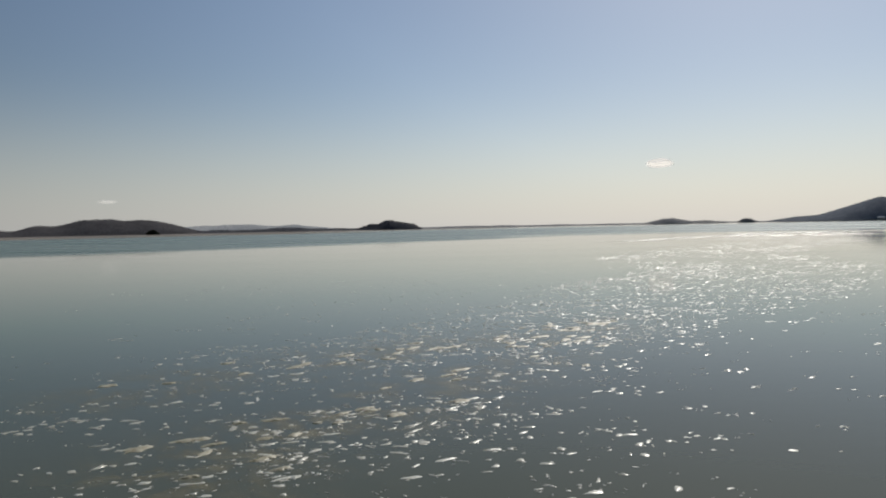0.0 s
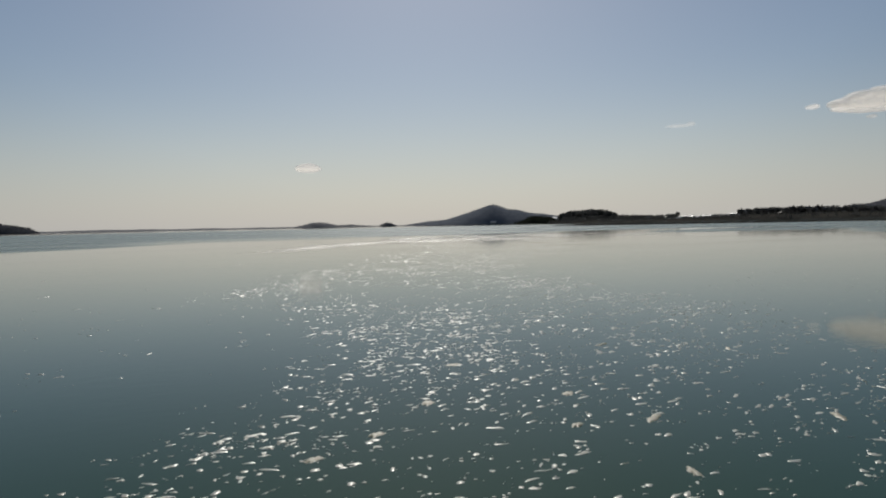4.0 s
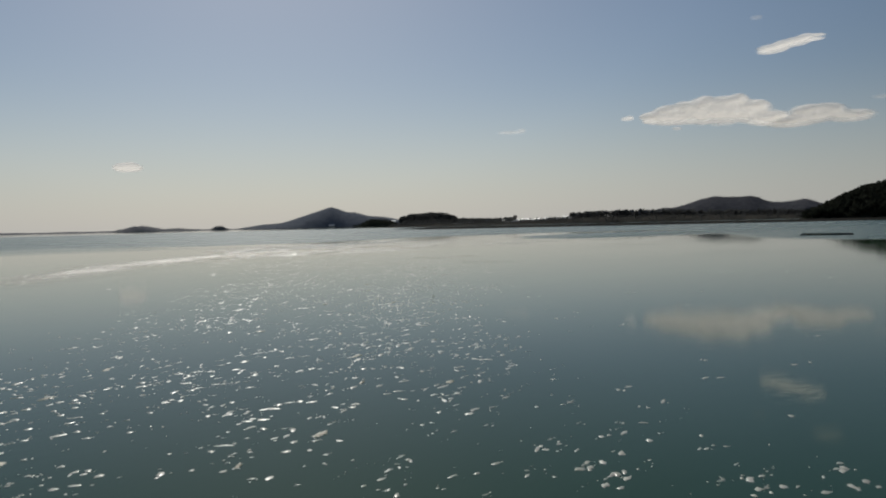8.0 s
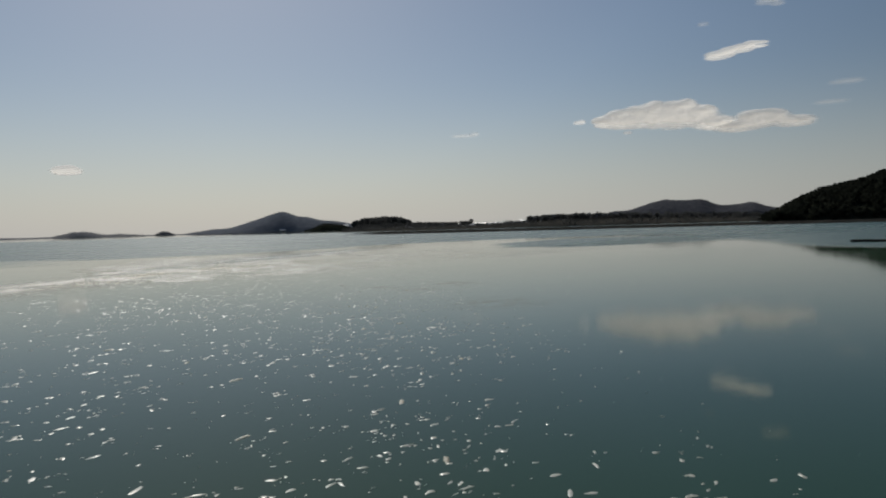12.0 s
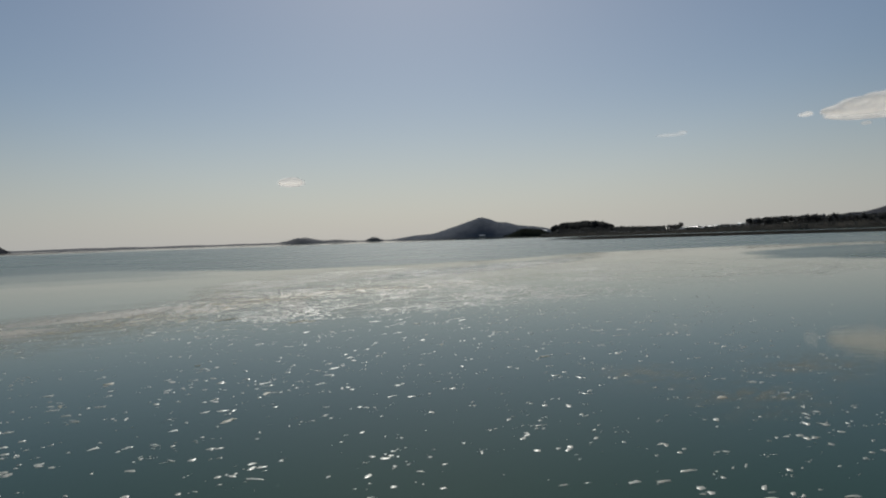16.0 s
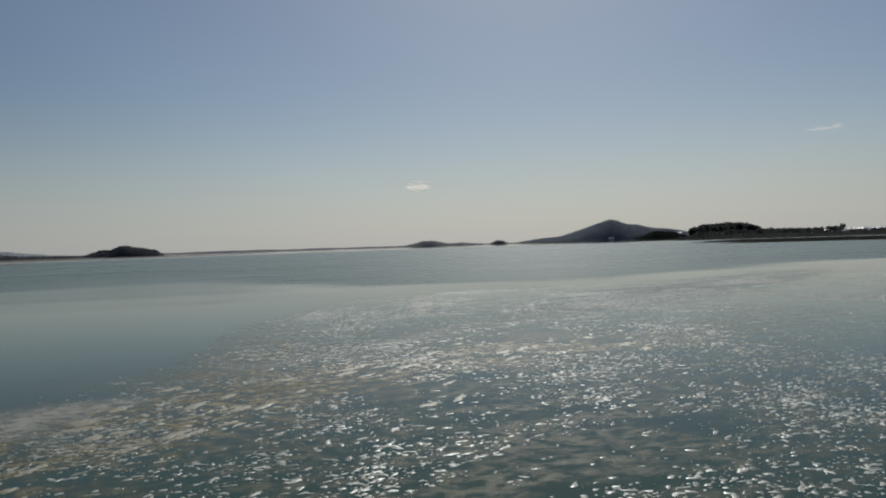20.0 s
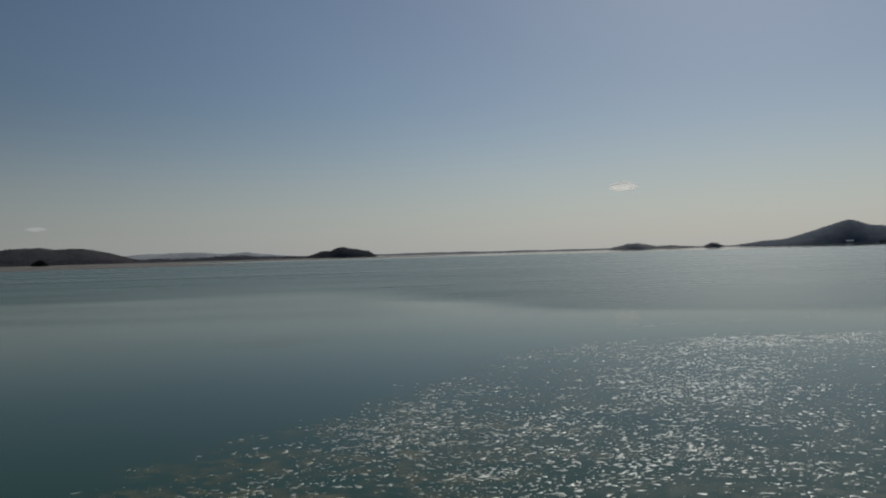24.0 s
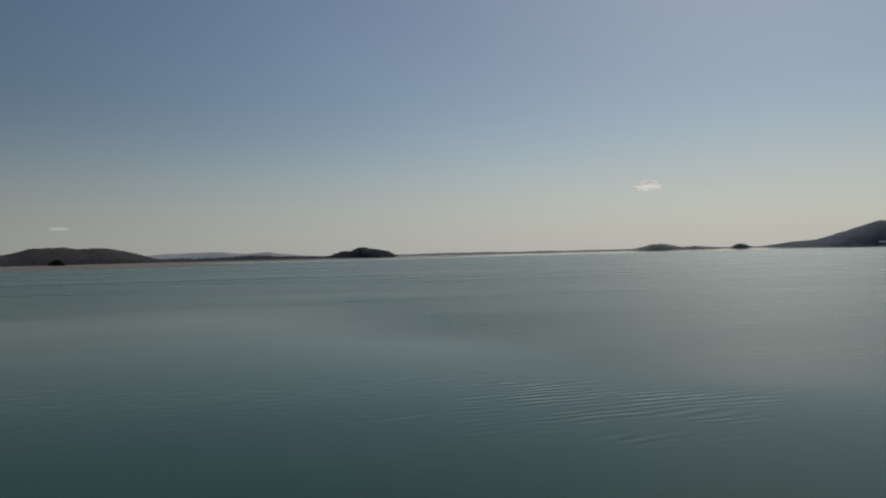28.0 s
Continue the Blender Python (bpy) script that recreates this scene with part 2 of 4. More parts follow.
def cloud_material():
    """Vapour that thins out towards the rim of each cloud."""
    n = Nodes("cloud_vapour")
    p = n.place()
    wisps = n.noise(n.scaled(p, (0.010, 0.010, 0.020)), 1.0, 6, 0.6)
    body = n.add("ShaderNodeAttribute", attribute_name="body").outputs["Fac"]
    torn = n.math("ADD", body, n.math("MULTIPLY", n.math("SUBTRACT", wisps, 0.5), 0.5))
    dens = n.add("ShaderNodeAttribute", attribute_name="density", attribute_type="OBJECT").outputs["Fac"]
    fade = n.math("MULTIPLY", n.ramp(torn, 0.05, 0.8), n.ramp(body, 0.0, 0.6))
    alpha = n.math("MULTIPLY", fade, dens)
    d = n.add("ShaderNodeBsdfDiffuse")
    d.inputs[0].default_value = (0.75, 0.73, 0.7, 1)
    tl = n.add("ShaderNodeBsdfTranslucent")
    tl.inputs[0].default_value = (0.6, 0.57, 0.53, 1)
    half = n.add("ShaderNodeMixShader")
    half.inputs[0].default_value = 0.35
    # added emission stands in for sunlight scattered through the cloud
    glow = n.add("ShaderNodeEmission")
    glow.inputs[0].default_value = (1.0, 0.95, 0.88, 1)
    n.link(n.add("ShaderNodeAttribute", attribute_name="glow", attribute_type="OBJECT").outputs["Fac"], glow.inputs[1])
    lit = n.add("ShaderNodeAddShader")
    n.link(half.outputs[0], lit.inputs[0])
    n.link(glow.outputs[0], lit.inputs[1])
    n.link(d.outputs[0], half.inputs[1])
    n.link(tl.outputs[0], half.inputs[2])
    clear = n.add("ShaderNodeBsdfTransparent")
    m = n.add("ShaderNodeMixShader")
    n.link(alpha, m.inputs[0])
    n.link(clear.outputs[0], m.inputs[1])
    n.link(lit.outputs[0], m.inputs[2])
    n.link(m.outputs[0], n.out.inputs[0])
    return n.mat


WATER = water_material()
FOAM = foam_material()
FOAM_MAT = mat_foam_material()
CURD = curd_material()
FILM = film_material()
CLOUD = cloud_material()
# the haze over the farthest land is painted into these two pale colours
COAST_HAZE = woodland_ground("coast_haze_tint", (0.42, 0.435, 0.45), (0.52, 0.53, 0.54), 60)
WOODS_HAZE = woodland_ground("far_hillside_haze_tint", (0.19, 0.195, 0.205), (0.26, 0.26, 0.265), 40)
# bare slopes, with the blue of the haze mixed into their colour
WOODS_MID_HAZE = woodland_ground("bare_hillside_hazed", (0.14, 0.157, 0.182), (0.185, 0.202, 0.228), 30)
# dark scrub land, its base colour lightened and blued as haze would
WOODS_SCRUB_HAZE = woodland_ground("scrub_hillside_hazed", (0.062, 0.065, 0.075), (0.088, 0.091, 0.102), 30)
WOODS_BROWN = woodland_ground("brown_hillside", (0.072, 0.070, 0.074), (0.09, 0.088, 0.092), 60)
WOODS_DARK = woodland_ground("pine_hillside", (0.018, 0.022, 0.016), (0.04, 0.042, 0.03), 12)
PINE = leaves_material("pine_needles", (0.018, 0.021, 0.017), (0.034, 0.038, 0.028))
# leafless twigs, paled and blued to stand in for haze
BARE_HAZE = leaves_material("winter_twigs_hazed", (0.115, 0.128, 0.148), (0.165, 0.18, 0.2))
# scrub twigs carry the same painted haze as their hillside
SCRUB_HAZE = leaves_material("scrub_twigs_hazed", (0.058, 0.061, 0.07), (0.085, 0.088, 0.098))
TWIGS = leaves_material("brown_twigs", (0.062, 0.06, 0.066), (0.082, 0.08, 0.086))
# needles of the shore trees, greyed in colour for the haze before them
PINE_SHORE_HAZE = leaves_material("shore_pine_needles_hazed", (0.088, 0.09, 0.088), (0.112, 0.114, 0.108))
# far-off trees, their colour lifted to grey in place of haze
HAZY = leaves_material("far_twigs_haze_tint", (0.2, 0.205, 0.215), (0.28, 0.28, 0.285))
BARK = plain_wear("bark", (0.05, 0.04, 0.03), (0.1, 0.08, 0.06), 3.0, 0.9)
MUD = plain_wear("mudflat", (0.02, 0.02, 0.019), (0.045, 0.042, 0.037), 0.08, 0.95, spec=0.0)
TIDE = plain_wear("tidal_sand", (0.12, 0.105, 0.09), (0.18, 0.16, 0.138), 0.05, 0.9, spec=0.2)
BAR_DARK = plain_wear("dark_bar_surface", (0.008, 0.009, 0.009), (0.018, 0.018, 0.017), 0.6, 1.0, spec=0.0)
FIELD = plain_wear("dry_field", (0.042, 0.042, 0.038), (0.07, 0.065, 0.056), 0.03, 0.95, spec=0.0)
ROOF_WHITE = plain_wear("white_sheet_roof", (0.72, 0.73, 0.75), (0.85, 0.86, 0.87), 0.3, 0.45, spec=0.7)
WALL_PALE = plain_wear("pale_render", (0.45, 0.44, 0.42), (0.6, 0.59, 0.56), 0.4, 0.9)
DARK_GLASS = plain_wear("dark_glass", (0.02, 0.022, 0.025), (0.03, 0.032, 0.035), 1.0, 0.15)


# ---- building helpers ----
def mesh_of(name, verts, faces, material, smooth=False):
    me = bpy.data.meshes.new(name)
    me.from_pydata([tuple(v) for v in verts], [], [tuple(f) for f in faces])
    me.materials.append(material)
    if smooth:
        me.polygons.foreach_set("use_smooth", [True] * len(me.polygons))
    me.update()
    return me


def part(name, bm, material, parent=None, label="", smooth=False):
    me = bpy.data.meshes.new(name)
    bm.to_mesh(me)
    bm.free()
    me.materials.append(material)
    if smooth:
        me.polygons.foreach_set("use_smooth", [True] * len(me.polygons))
    ob = new(name, me)
    if parent is not None:
        ob.parent = parent
    if label:
        tagged(ob, label)
    return ob


def box_bm(x0, y0, z0, x1, y1, z1, bevel=0.0):
    bm = bmesh.new()
    bmesh.ops.create_cube(bm, size=1)
    for v in bm.verts:
        v.co = Vector((x0 + (v.co.x + 0.5) * (x1 - x0), y0 + (v.co.y + 0.5) * (y1 - y0), z0 + (v.co.z + 0.5) * (z1 - z0)))
    if bevel:
        bmesh.ops.bevel(bm, geom=bm.edges[:], offset=bevel, segments=1, affect="EDGES")
    return bm


def lattice(rng, n):
    return rng.random((n, n))


def value_noise(grid, x, y):
    """Smooth noise from 0 to 1 at the points x, y, in cells of one."""
    n = grid.shape[0]
    xi, yi = np.floor(x).astype(int), np.floor(y).astype(int)
    fx, fy = x - xi, y - yi
    fx, fy = fx * fx * (3 - 2 * fx), fy * fy * (3 - 2 * fy)
    a, b = grid[xi % n, yi % n], grid[(xi + 1) % n, yi % n]
    c, d = grid[xi % n, (yi + 1) % n], grid[(xi + 1) % n, (yi + 1) % n]
    return (a * (1 - fx) + b * fx) * (1 - fy) + (c * (1 - fx) + d * fx) * fy


RNG = np.random.default_rng(7)
GRID = lattice(RNG, 64)


def fractal(x, y, size, octaves=4):
    total, amp, s = 0, 0.5, 1.0 / size
    for k in range(octaves):
        total = total + amp * value_noise(GRID, x * s + 13.7 * k, y * s + 5.1 * k)
        amp, s = amp * 0.55, s * 2.03
    return total


# ---- the water ----
def along(line, x, y):
    """Distance of points from a line of corners, and which side they lie on (positive: to its right)."""
    best, side = np.full(x.shape, 1e9), np.zeros(x.shape)
    for (ax, ay), (bx, by) in zip(line, line[1:]):
        dx, dy = bx - ax, by - ay
        q = np.clip(((x - ax) * dx + (y - ay) * dy) / (dx * dx + dy * dy), 0, 1)
        ex, ey = x - ax - q * dx, y - ay - q * dy
        d = np.hypot(ex, ey)
        s = np.sign(dy * (x - ax) - dx * (y - ay))
        side = np.where(d < best, s, side)
        best = np.minimum(best, d)
    return best, side


def smooth(v, lo, hi):
    q = np.clip((v - lo) / (hi - lo), 0, 1)
    return q * q * (3 - 2 * q)


# the calm water ends along this rim; beyond it a breeze ruffles the surface
CALM_RIM = [(-60, -90), (-130, -20), (-115, 70), (-75, 110), (-40, 138), (0, 177), (30, 212), (52, 250), (66, 260), (84, 250), (102, 238), (120, 232), (138, 235), (160, 243),
            (190, 250), (228, 248), (264, 225), (272, 197), (240, 172), (205, 152), (176, 134), (162, 118), (165, 80), (165, 10), (110, -70), (20, -110), (-60, -90)]


# the scum front, where the glaze begins
SLICK = [(34, 136), (52, 159), (67, 171), (79, 182), (93, 191), (113, 202), (141, 215), (200, 250)]


def ruffle_at(x, y):
    """How far the breeze ruffles the water: 0 calm, 1 ruffled."""
    d, side = along(CALM_RIM, x, y)
    inside = np.zeros(x.shape, bool)
    for (ax, ay), (bx, by) in zip(CALM_RIM, CALM_RIM[1:]):
        cut = (ay > y) != (by > y)
        inside ^= cut & (x < (bx - ax) * (y - ay) / (by - ay if by != ay else 1e-9) + ax)
    far = np.where(inside, -d, d) + 16 * (fractal(x * 0.5 + 90, y * 1.4, 22, 3) - 0.45)
    paw = ((x - 218) / 55) ** 2 + ((y - 187) / 29) ** 2 + 0.7 * (fractal(x * 0.5, y * 1.4 + 60, 20, 3) - 0.45)
    width = 9 + 14 * smooth(20 - x, 0, 40) + 50 * smooth(105 - x, 0, 30) * smooth(y, 205, 240)
    part_way = 0.55 * smooth(y, 212, 250) * smooth(100 - x, 0, 20)
    return np.maximum(np.maximum(smooth(far / width, -0.35, 0.9), part_way), smooth(-paw, -1.1, -0.75))


def build_water():
    rings = [*range(3, 420, 3), *range(420, 700, 20), 760, 900, 1200, 1700, 2400, 3600, 5200, 8000]
    seg, cx, cy = 288, 60, 120
    a = np.linspace(0, 2 * math.pi, seg, endpoint=False)
    rr = np.array(rings, float)[:, None]
    X, Y = cx + rr * np.cos(a)[None], cy + rr * np.sin(a)[None]
    verts = np.concatenate([[[cx, cy, 0]], np.stack([X.ravel(), Y.ravel(), np.zeros(X.size)], 1)])
    faces = [(0, 1 + k, 1 + (k + 1) % seg) for k in range(seg)]
    for j in range(len(rings) - 1):
        i, o = 1 + j * seg, 1 + (j + 1) * seg
        faces += [(i + k, o + k, o + (k + 1) % seg, i + (k + 1) % seg) for k in range(seg)]
    me = mesh_of("water", verts.tolist(), faces, WATER)
    me.attributes.new("ruffle", "FLOAT", "POINT").data.foreach_set("value", ruffle_at(verts[:, 0], verts[:, 1]).astype(np.float32))
    d, side = along(SLICK, verts[:, 0], verts[:, 1])
    glaze = np.exp(-(d / np.where(side > 0, 4.0, np.interp(verts[:, 0], [70, 95, 130], [3.0, 12.0, 10.0]))) ** 2) * np.interp(verts[:, 0], [60, 78, 96, 112, 130, 175], [0.0, 0.55, 0.35, 0.8, 1.0, 0.0])
    me.attributes.new("glaze", "FLOAT", "POINT").data.foreach_set("value", glaze.astype(np.float32))
    tagged(new("water", me), "calm grey-green sea bay with a breeze-ruffled far surface", "water", kind="structure")


build_water()


# ---- hills and shores ----
def ridge_height(bumps, u):
    return sum(top * np.exp(-((u - c) / w) ** 2) for c, top, w in bumps)


def hill(name, centre, facing, span, depth, bumps, material, label, category, rough=0.1, step=6.0, floor=1.5):
    """Land with a ridge of rounded tops (place along it, height, width) across the view. Returns the object and its height function."""
    length = span[1] - span[0]
    nu, nv = max(24, int(length / step)), max(12, int(depth / step / 1.5))
    u = np.linspace(span[0], span[1], nu)
    v = np.linspace(-depth / 2, depth / 2, nv)
    U, V = np.meshgrid(u, v, indexing="ij")

    def height(uu, vv):
        along = ridge_height(bumps, uu)
        side = np.abs(vv / (depth / 2))
        across = np.clip(1 - side ** 1.8, 0, 1)
        inset = np.minimum(uu - span[0], span[1] - uu)
        edge = np.clip(inset / (0.03 * length), 0, 1) * np.clip((1 - side) / 0.08, 0, 1)
        n = fractal(uu + centre[0], vv + centre[1], 55, 5) - 0.45
        return (floor + along * across * (1 + rough * 2.5 * n)) * edge ** 0.5 - 0.6 * (1 - edge)

    Z = height(U, V)
    faces = [(i * nv + j, (i + 1) * nv + j, (i + 1) * nv + j + 1, i * nv + j + 1) for i in range(nu - 1) for j in range(nv - 1)]
    ob = new(name, mesh_of(name, np.stack([U.ravel(), V.ravel(), Z.ravel()], 1).tolist(), faces, material, True))
    ob.matrix_world = pose(centre[0], centre[1], 0, 0, 0, facing)
    tagged(ob, label, category)
    return ob, height


def crown_arrays(rng, at, tall, wide, sprays, spray):
    """Ragged crown of small leaf sprays round a point at its foot: vertices and faces."""
    k = sprays
    d = rng.normal(size=(k, 3))
    d /= np.linalg.norm(d, axis=1)[:, None]
    r = rng.random(k) ** 0.4
    c = d * r[:, None] * np.array([wide / 2, wide / 2, tall * 0.38]) + np.array([0, 0, tall * 0.6])
    a = rng.normal(size=(k, 3))
    a /= np.linalg.norm(a, axis=1)[:, None]
    b = np.cross(a, rng.normal(size=(k, 3)))
    b /= np.linalg.norm(b, axis=1)[:, None]
    s = spray * (0.6 + 0.8 * rng.random(k))[:, None]
    quad = np.stack([c - a * s, c - b * s * 0.6, c + a * s, c + b * s * 0.6], 1) + np.asarray(at)
    return quad.reshape(-1, 3)


def woods(name, height, centre, facing, spots, material, label, rng, tall, sprays, sink=0.25):
    """Close-set trees over a hillside, too many to count."""
    chunks = []
    for u, v in spots:
        h = float(height(np.array([u]), np.array([v]))[0])
        if h < 1.0:
            continue
        t = tall * (0.65 + 0.7 * rng.random())
        chunks.append(crown_arrays(rng, (u, v, h - sink * t), t, t * (0.6 + 0.35 * rng.random()), sprays, t * 0.17))
    v = np.concatenate(chunks)
    f = np.arange(len(v)).reshape(-1, 4)
    ob = new(name, mesh_of(name, v, f.tolist(), material))
    ob.matrix_world = pose(centre[0], centre[1], 0, 0, 0, facing)
    return tagged(ob, label, "woodland", kind="stuff")


rng = np.random.default_rng(11)


def wooded(name, centre, facing, span, depth, bumps, ground, leaf, label, woods_label, trees, tall, sprays, category="hill", rough=0.1, step=6.0):
    ob, h = hill(name, centre, facing, span, depth, bumps, ground, label, category, rough, step)
    u = span[0] + rng.random(trees) * (span[1] - span[0])
    v = (rng.random(trees) * 0.62 - 0.5) * depth
    v[: trees // 3] = rng.normal(0, 0.05, trees // 3) * depth
    woods("woodland", h, centre, facing, np.stack([u, v], 1), leaf, woods_label, rng, tall, sprays)
    return ob, h


# dark headland beyond the calm water
head, head_h = wooded("headland", (1019, 339), -75.0, (-98, 620), 260,
                      [(-62, 7.0, 24), (-29, 17.0, 33), (26, 22.0, 55), (111, 50.8, 86), (236, 73.9, 112), (400, 60.3, 122), (530, 17.1, 71)],
                      WOODS_DARK, PINE, "steep headland of dark earth rising from the water's edge",
                      "dense dark pine wood covering the headland", 4200, 10.0, 40, "headland", 0.08, 5.0)
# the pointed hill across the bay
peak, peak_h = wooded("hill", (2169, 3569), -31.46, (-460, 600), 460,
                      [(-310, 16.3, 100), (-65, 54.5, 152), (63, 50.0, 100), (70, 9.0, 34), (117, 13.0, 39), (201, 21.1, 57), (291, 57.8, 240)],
                      WOODS_MID_HAZE, BARE_HAZE, "hill with a rounded top, bare winter slopes tinted grey for haze", "leafless wood on the pointed hill, tinted blue-grey for haze", 1900, 5.0, 12, "hill", 0.05, 8.0)
shoulder, shoulder_h = wooded("hill", (2180, 3010), -36.4, (-130, 150), 150, [(-40, 26.0, 45), (40, 30.0, 60)], WOODS_DARK, PINE,
                              "low dark wooded knoll before the pointed hill", "dark wood on the low knoll", 300, 8.0, 16, "hill", 0.05, 6.0)
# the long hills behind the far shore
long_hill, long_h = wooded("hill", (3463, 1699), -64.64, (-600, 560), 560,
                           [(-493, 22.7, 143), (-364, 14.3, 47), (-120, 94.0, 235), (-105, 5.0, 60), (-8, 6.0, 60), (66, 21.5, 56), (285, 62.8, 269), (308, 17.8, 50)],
                           WOODS_SCRUB_HAZE, SCRUB_HAZE, "long dark hill with two low summits behind the shore", "leafless wood on the long hill", 1900, 5.0, 12, "hill", 0.05, 8.0)
# broad flat-topped hill at the bay's other end
broad, broad_h = wooded("hill", (-1755, 3594), 26.02, (-560, 520), 420,
                        [(-480, 28.3, 84), (-311, 32.4, 81), (-49, 78.2, 206), (45, 7.0, 46), (206, 49.5, 118), (349, 33.1, 111)],
                        WOODS_BROWN, TWIGS, "broad flat-topped grey-brown hill above brown flats", "leafless wood on the broad hill", 1800, 4.5, 12, "hill", 0.05, 8.0)
islet, islet_h = wooded("island", (-690, 1656), 22.6, (-15, 15), 24, [(-3.5, 6.0, 7.5), (4.5, 5.2, 7)], WOODS_DARK, PINE,
                        "small dark wooded islet in front of brown flats", "dark pines on the small islet", 110, 4.2, 24, "island", 0.05, 4.0)
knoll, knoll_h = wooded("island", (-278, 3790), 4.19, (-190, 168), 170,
                        [(-157, 7.1, 20), (-116, 20.4, 36), (-22, 43.6, 64), (68, 25.3, 53), (122, 12.3, 29)], WOODS_SCRUB_HAZE, SCRUB_HAZE,
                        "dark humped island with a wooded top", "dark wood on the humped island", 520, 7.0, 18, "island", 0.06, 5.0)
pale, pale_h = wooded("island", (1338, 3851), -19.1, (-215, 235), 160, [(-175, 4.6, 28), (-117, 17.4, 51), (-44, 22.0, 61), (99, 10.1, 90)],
                      WOODS_HAZE, HAZY, "low island far off in the bay, coloured pale for haze", "far wood on the low island, coloured pale for haze", 420, 6.0, 12, "island", 0.06, 5.0)
rock, rock_h = wooded("island", (1559, 3550), -23.74, (-48, 48), 60, [(-15, 12.5, 22), (13, 11.5, 23)], WOODS_HAZE, HAZY,
                      "small rounded islet far off in the bay, coloured haze-grey", "low wood on the rounded islet", 130, 6.0, 16, "island", 0.05, 4.0)

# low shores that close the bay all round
low, low_h = wooded("shore", (-884, 3798), 13.1, (-480, 470), 200, [(-350, 10.0, 160), (-60, 9.0, 170), (60, 12.0, 120), (280, 9.0, 110)], WOODS_SCRUB_HAZE, SCRUB_HAZE,
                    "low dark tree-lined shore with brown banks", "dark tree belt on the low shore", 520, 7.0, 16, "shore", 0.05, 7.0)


def far_shore(name, start, end, r, top, label, mat, width=160):
    """A low far coast that follows an arc round the bay."""
    n = int(abs(end - start) * 3)
    verts, faces = [], []
    for k in range(n + 1):
        a = radians(start + (end - start) * k / n)
        s = (0.55 + 0.9 * float(fractal(np.array([k * 9.0]), np.array([r]), 60, 4)[0])) * math.sin(math.pi * min(max(k / n, 0.001), 0.999)) ** 0.6
        for rr, zz in ((r, -0.5), (r + 12, 1.8), (r + width * 0.4, top * s), (r + width, top * s * 0.6), (r + width * 1.5, -0.5)):
            verts.append((60 - rr * math.sin(a), 100 + rr * math.cos(a), zz))
    for k in range(n):
        for j in range(4):
            faces.append((k * 5 + j, (k + 1) * 5 + j, (k + 1) * 5 + j + 1, k * 5 + j + 1))
    ob = new(name, mesh_of(name, verts, faces, mat, True))
    return tagged(ob, label, "shore", kind="structure")


far_shore("backdrop_coast", 40, -30, 4300, 11, "hazy low coast along the horizon", WOODS_HAZE)
far_shore("backdrop_coast", -28, -80, 4200, 26, "hazy low land behind the far shore", COAST_HAZE)
far_shore("backdrop_coast", 40, 300, 3600, 24, "low wooded coast that closes the bay", WOODS_MID_HAZE)
far_shore("backdrop_ridge", 24, 9, 4540, 48, "ridge far inland, coloured pale for haze", COAST_HAZE, 100)


def flats(name, centre, facing, length, depth, top, material, label):
    """A tidal flat: a low sheet with a wavering rim that rises gently out of the water."""
    nu, nv = 90, 26
    verts, faces = [], []
    for i in range(nu + 1):
        u = (i / nu - 0.5) * length
        w = 0.8 + 0.5 * float(fractal(np.array([u + centre[0]]), np.array([centre[1]]), length / 5, 4)[0])
        for j in range(nv + 1):
            q = j / nv
            e = min(1, q / 0.1, (1 - q) / 0.1, i / nu / 0.05, (1 - i / nu) / 0.05)
            b = float(fractal(np.array([u * 0.4]), np.array([q * depth * 2.0]), 40, 4)[0])
            verts.append((u, (q - 0.5) * depth * w, -0.25 + (top + 0.25) * max(e, 0) ** 0.6 + 0.5 * (b - 0.45) * top))
    for i in range(nu):
        for j in range(nv):
            a = i * (nv + 1) + j
            faces.append((a, a + nv + 1, a + nv + 2, a + 1))
    ob = new(name, mesh_of(name, verts, faces, material, True))
    ob.matrix_world = pose(centre[0], centre[1], 0, 0, 0, facing)
    return tagged(ob, label, "mudflat", kind="structure")


flats("ground_flat", (-690, 1790), 26.0, 1300, 1250, 0.7, TIDE, "brown tidal flat below the broad hill")
flats("ground_flat", (-410, 860), 30.0, 620, 380, 0.45, TIDE, "outer brown bank of the tidal flat")
for out, long, deep in ((560, 420, 26), (640, 520, 34), (735, 600, 44), (850, 640, 60)):
    flats("ground_flat", (40 + out * math.sin(radians(60)), 90 + out * math.cos(radians(60))), -60.0, long, deep, 0.55, MUD, "dark strip of tidal flat before the far shore")
flats("ground_flat", (1950, 3230), -31.0, 760, 260, 1.0, MUD, "dark strip of tidal flat under the pointed hill")
flats("mud_bar", (194, 124), -73.0, 11.0, 5.0, 0.3, BAR_DARK, "low dark bar just above the water")

# the cultivated shore with its tree belt, houses and greenhouses
shore, shore_h = hill("shore", (1046, 867), -51.85, (-330, 420), 190, [(-250, 4.0, 90), (-60, 4.5, 110), (60, 5.0, 90), (160, 7.0, 120), (330, 6.0, 160)], FIELD,
                      "low cultivated shore of dry fields and banks", "shore", 0.08, 6.0)
grove_land, grove_h = hill("shore", (1106, 1298), -41.25, (-120, 190), 150, [(-40, 5.0, 60), (60, 3.5, 70)], WOODS_DARK,
                           "low dark point of land with a grove", "shore", 0.08, 5.0)


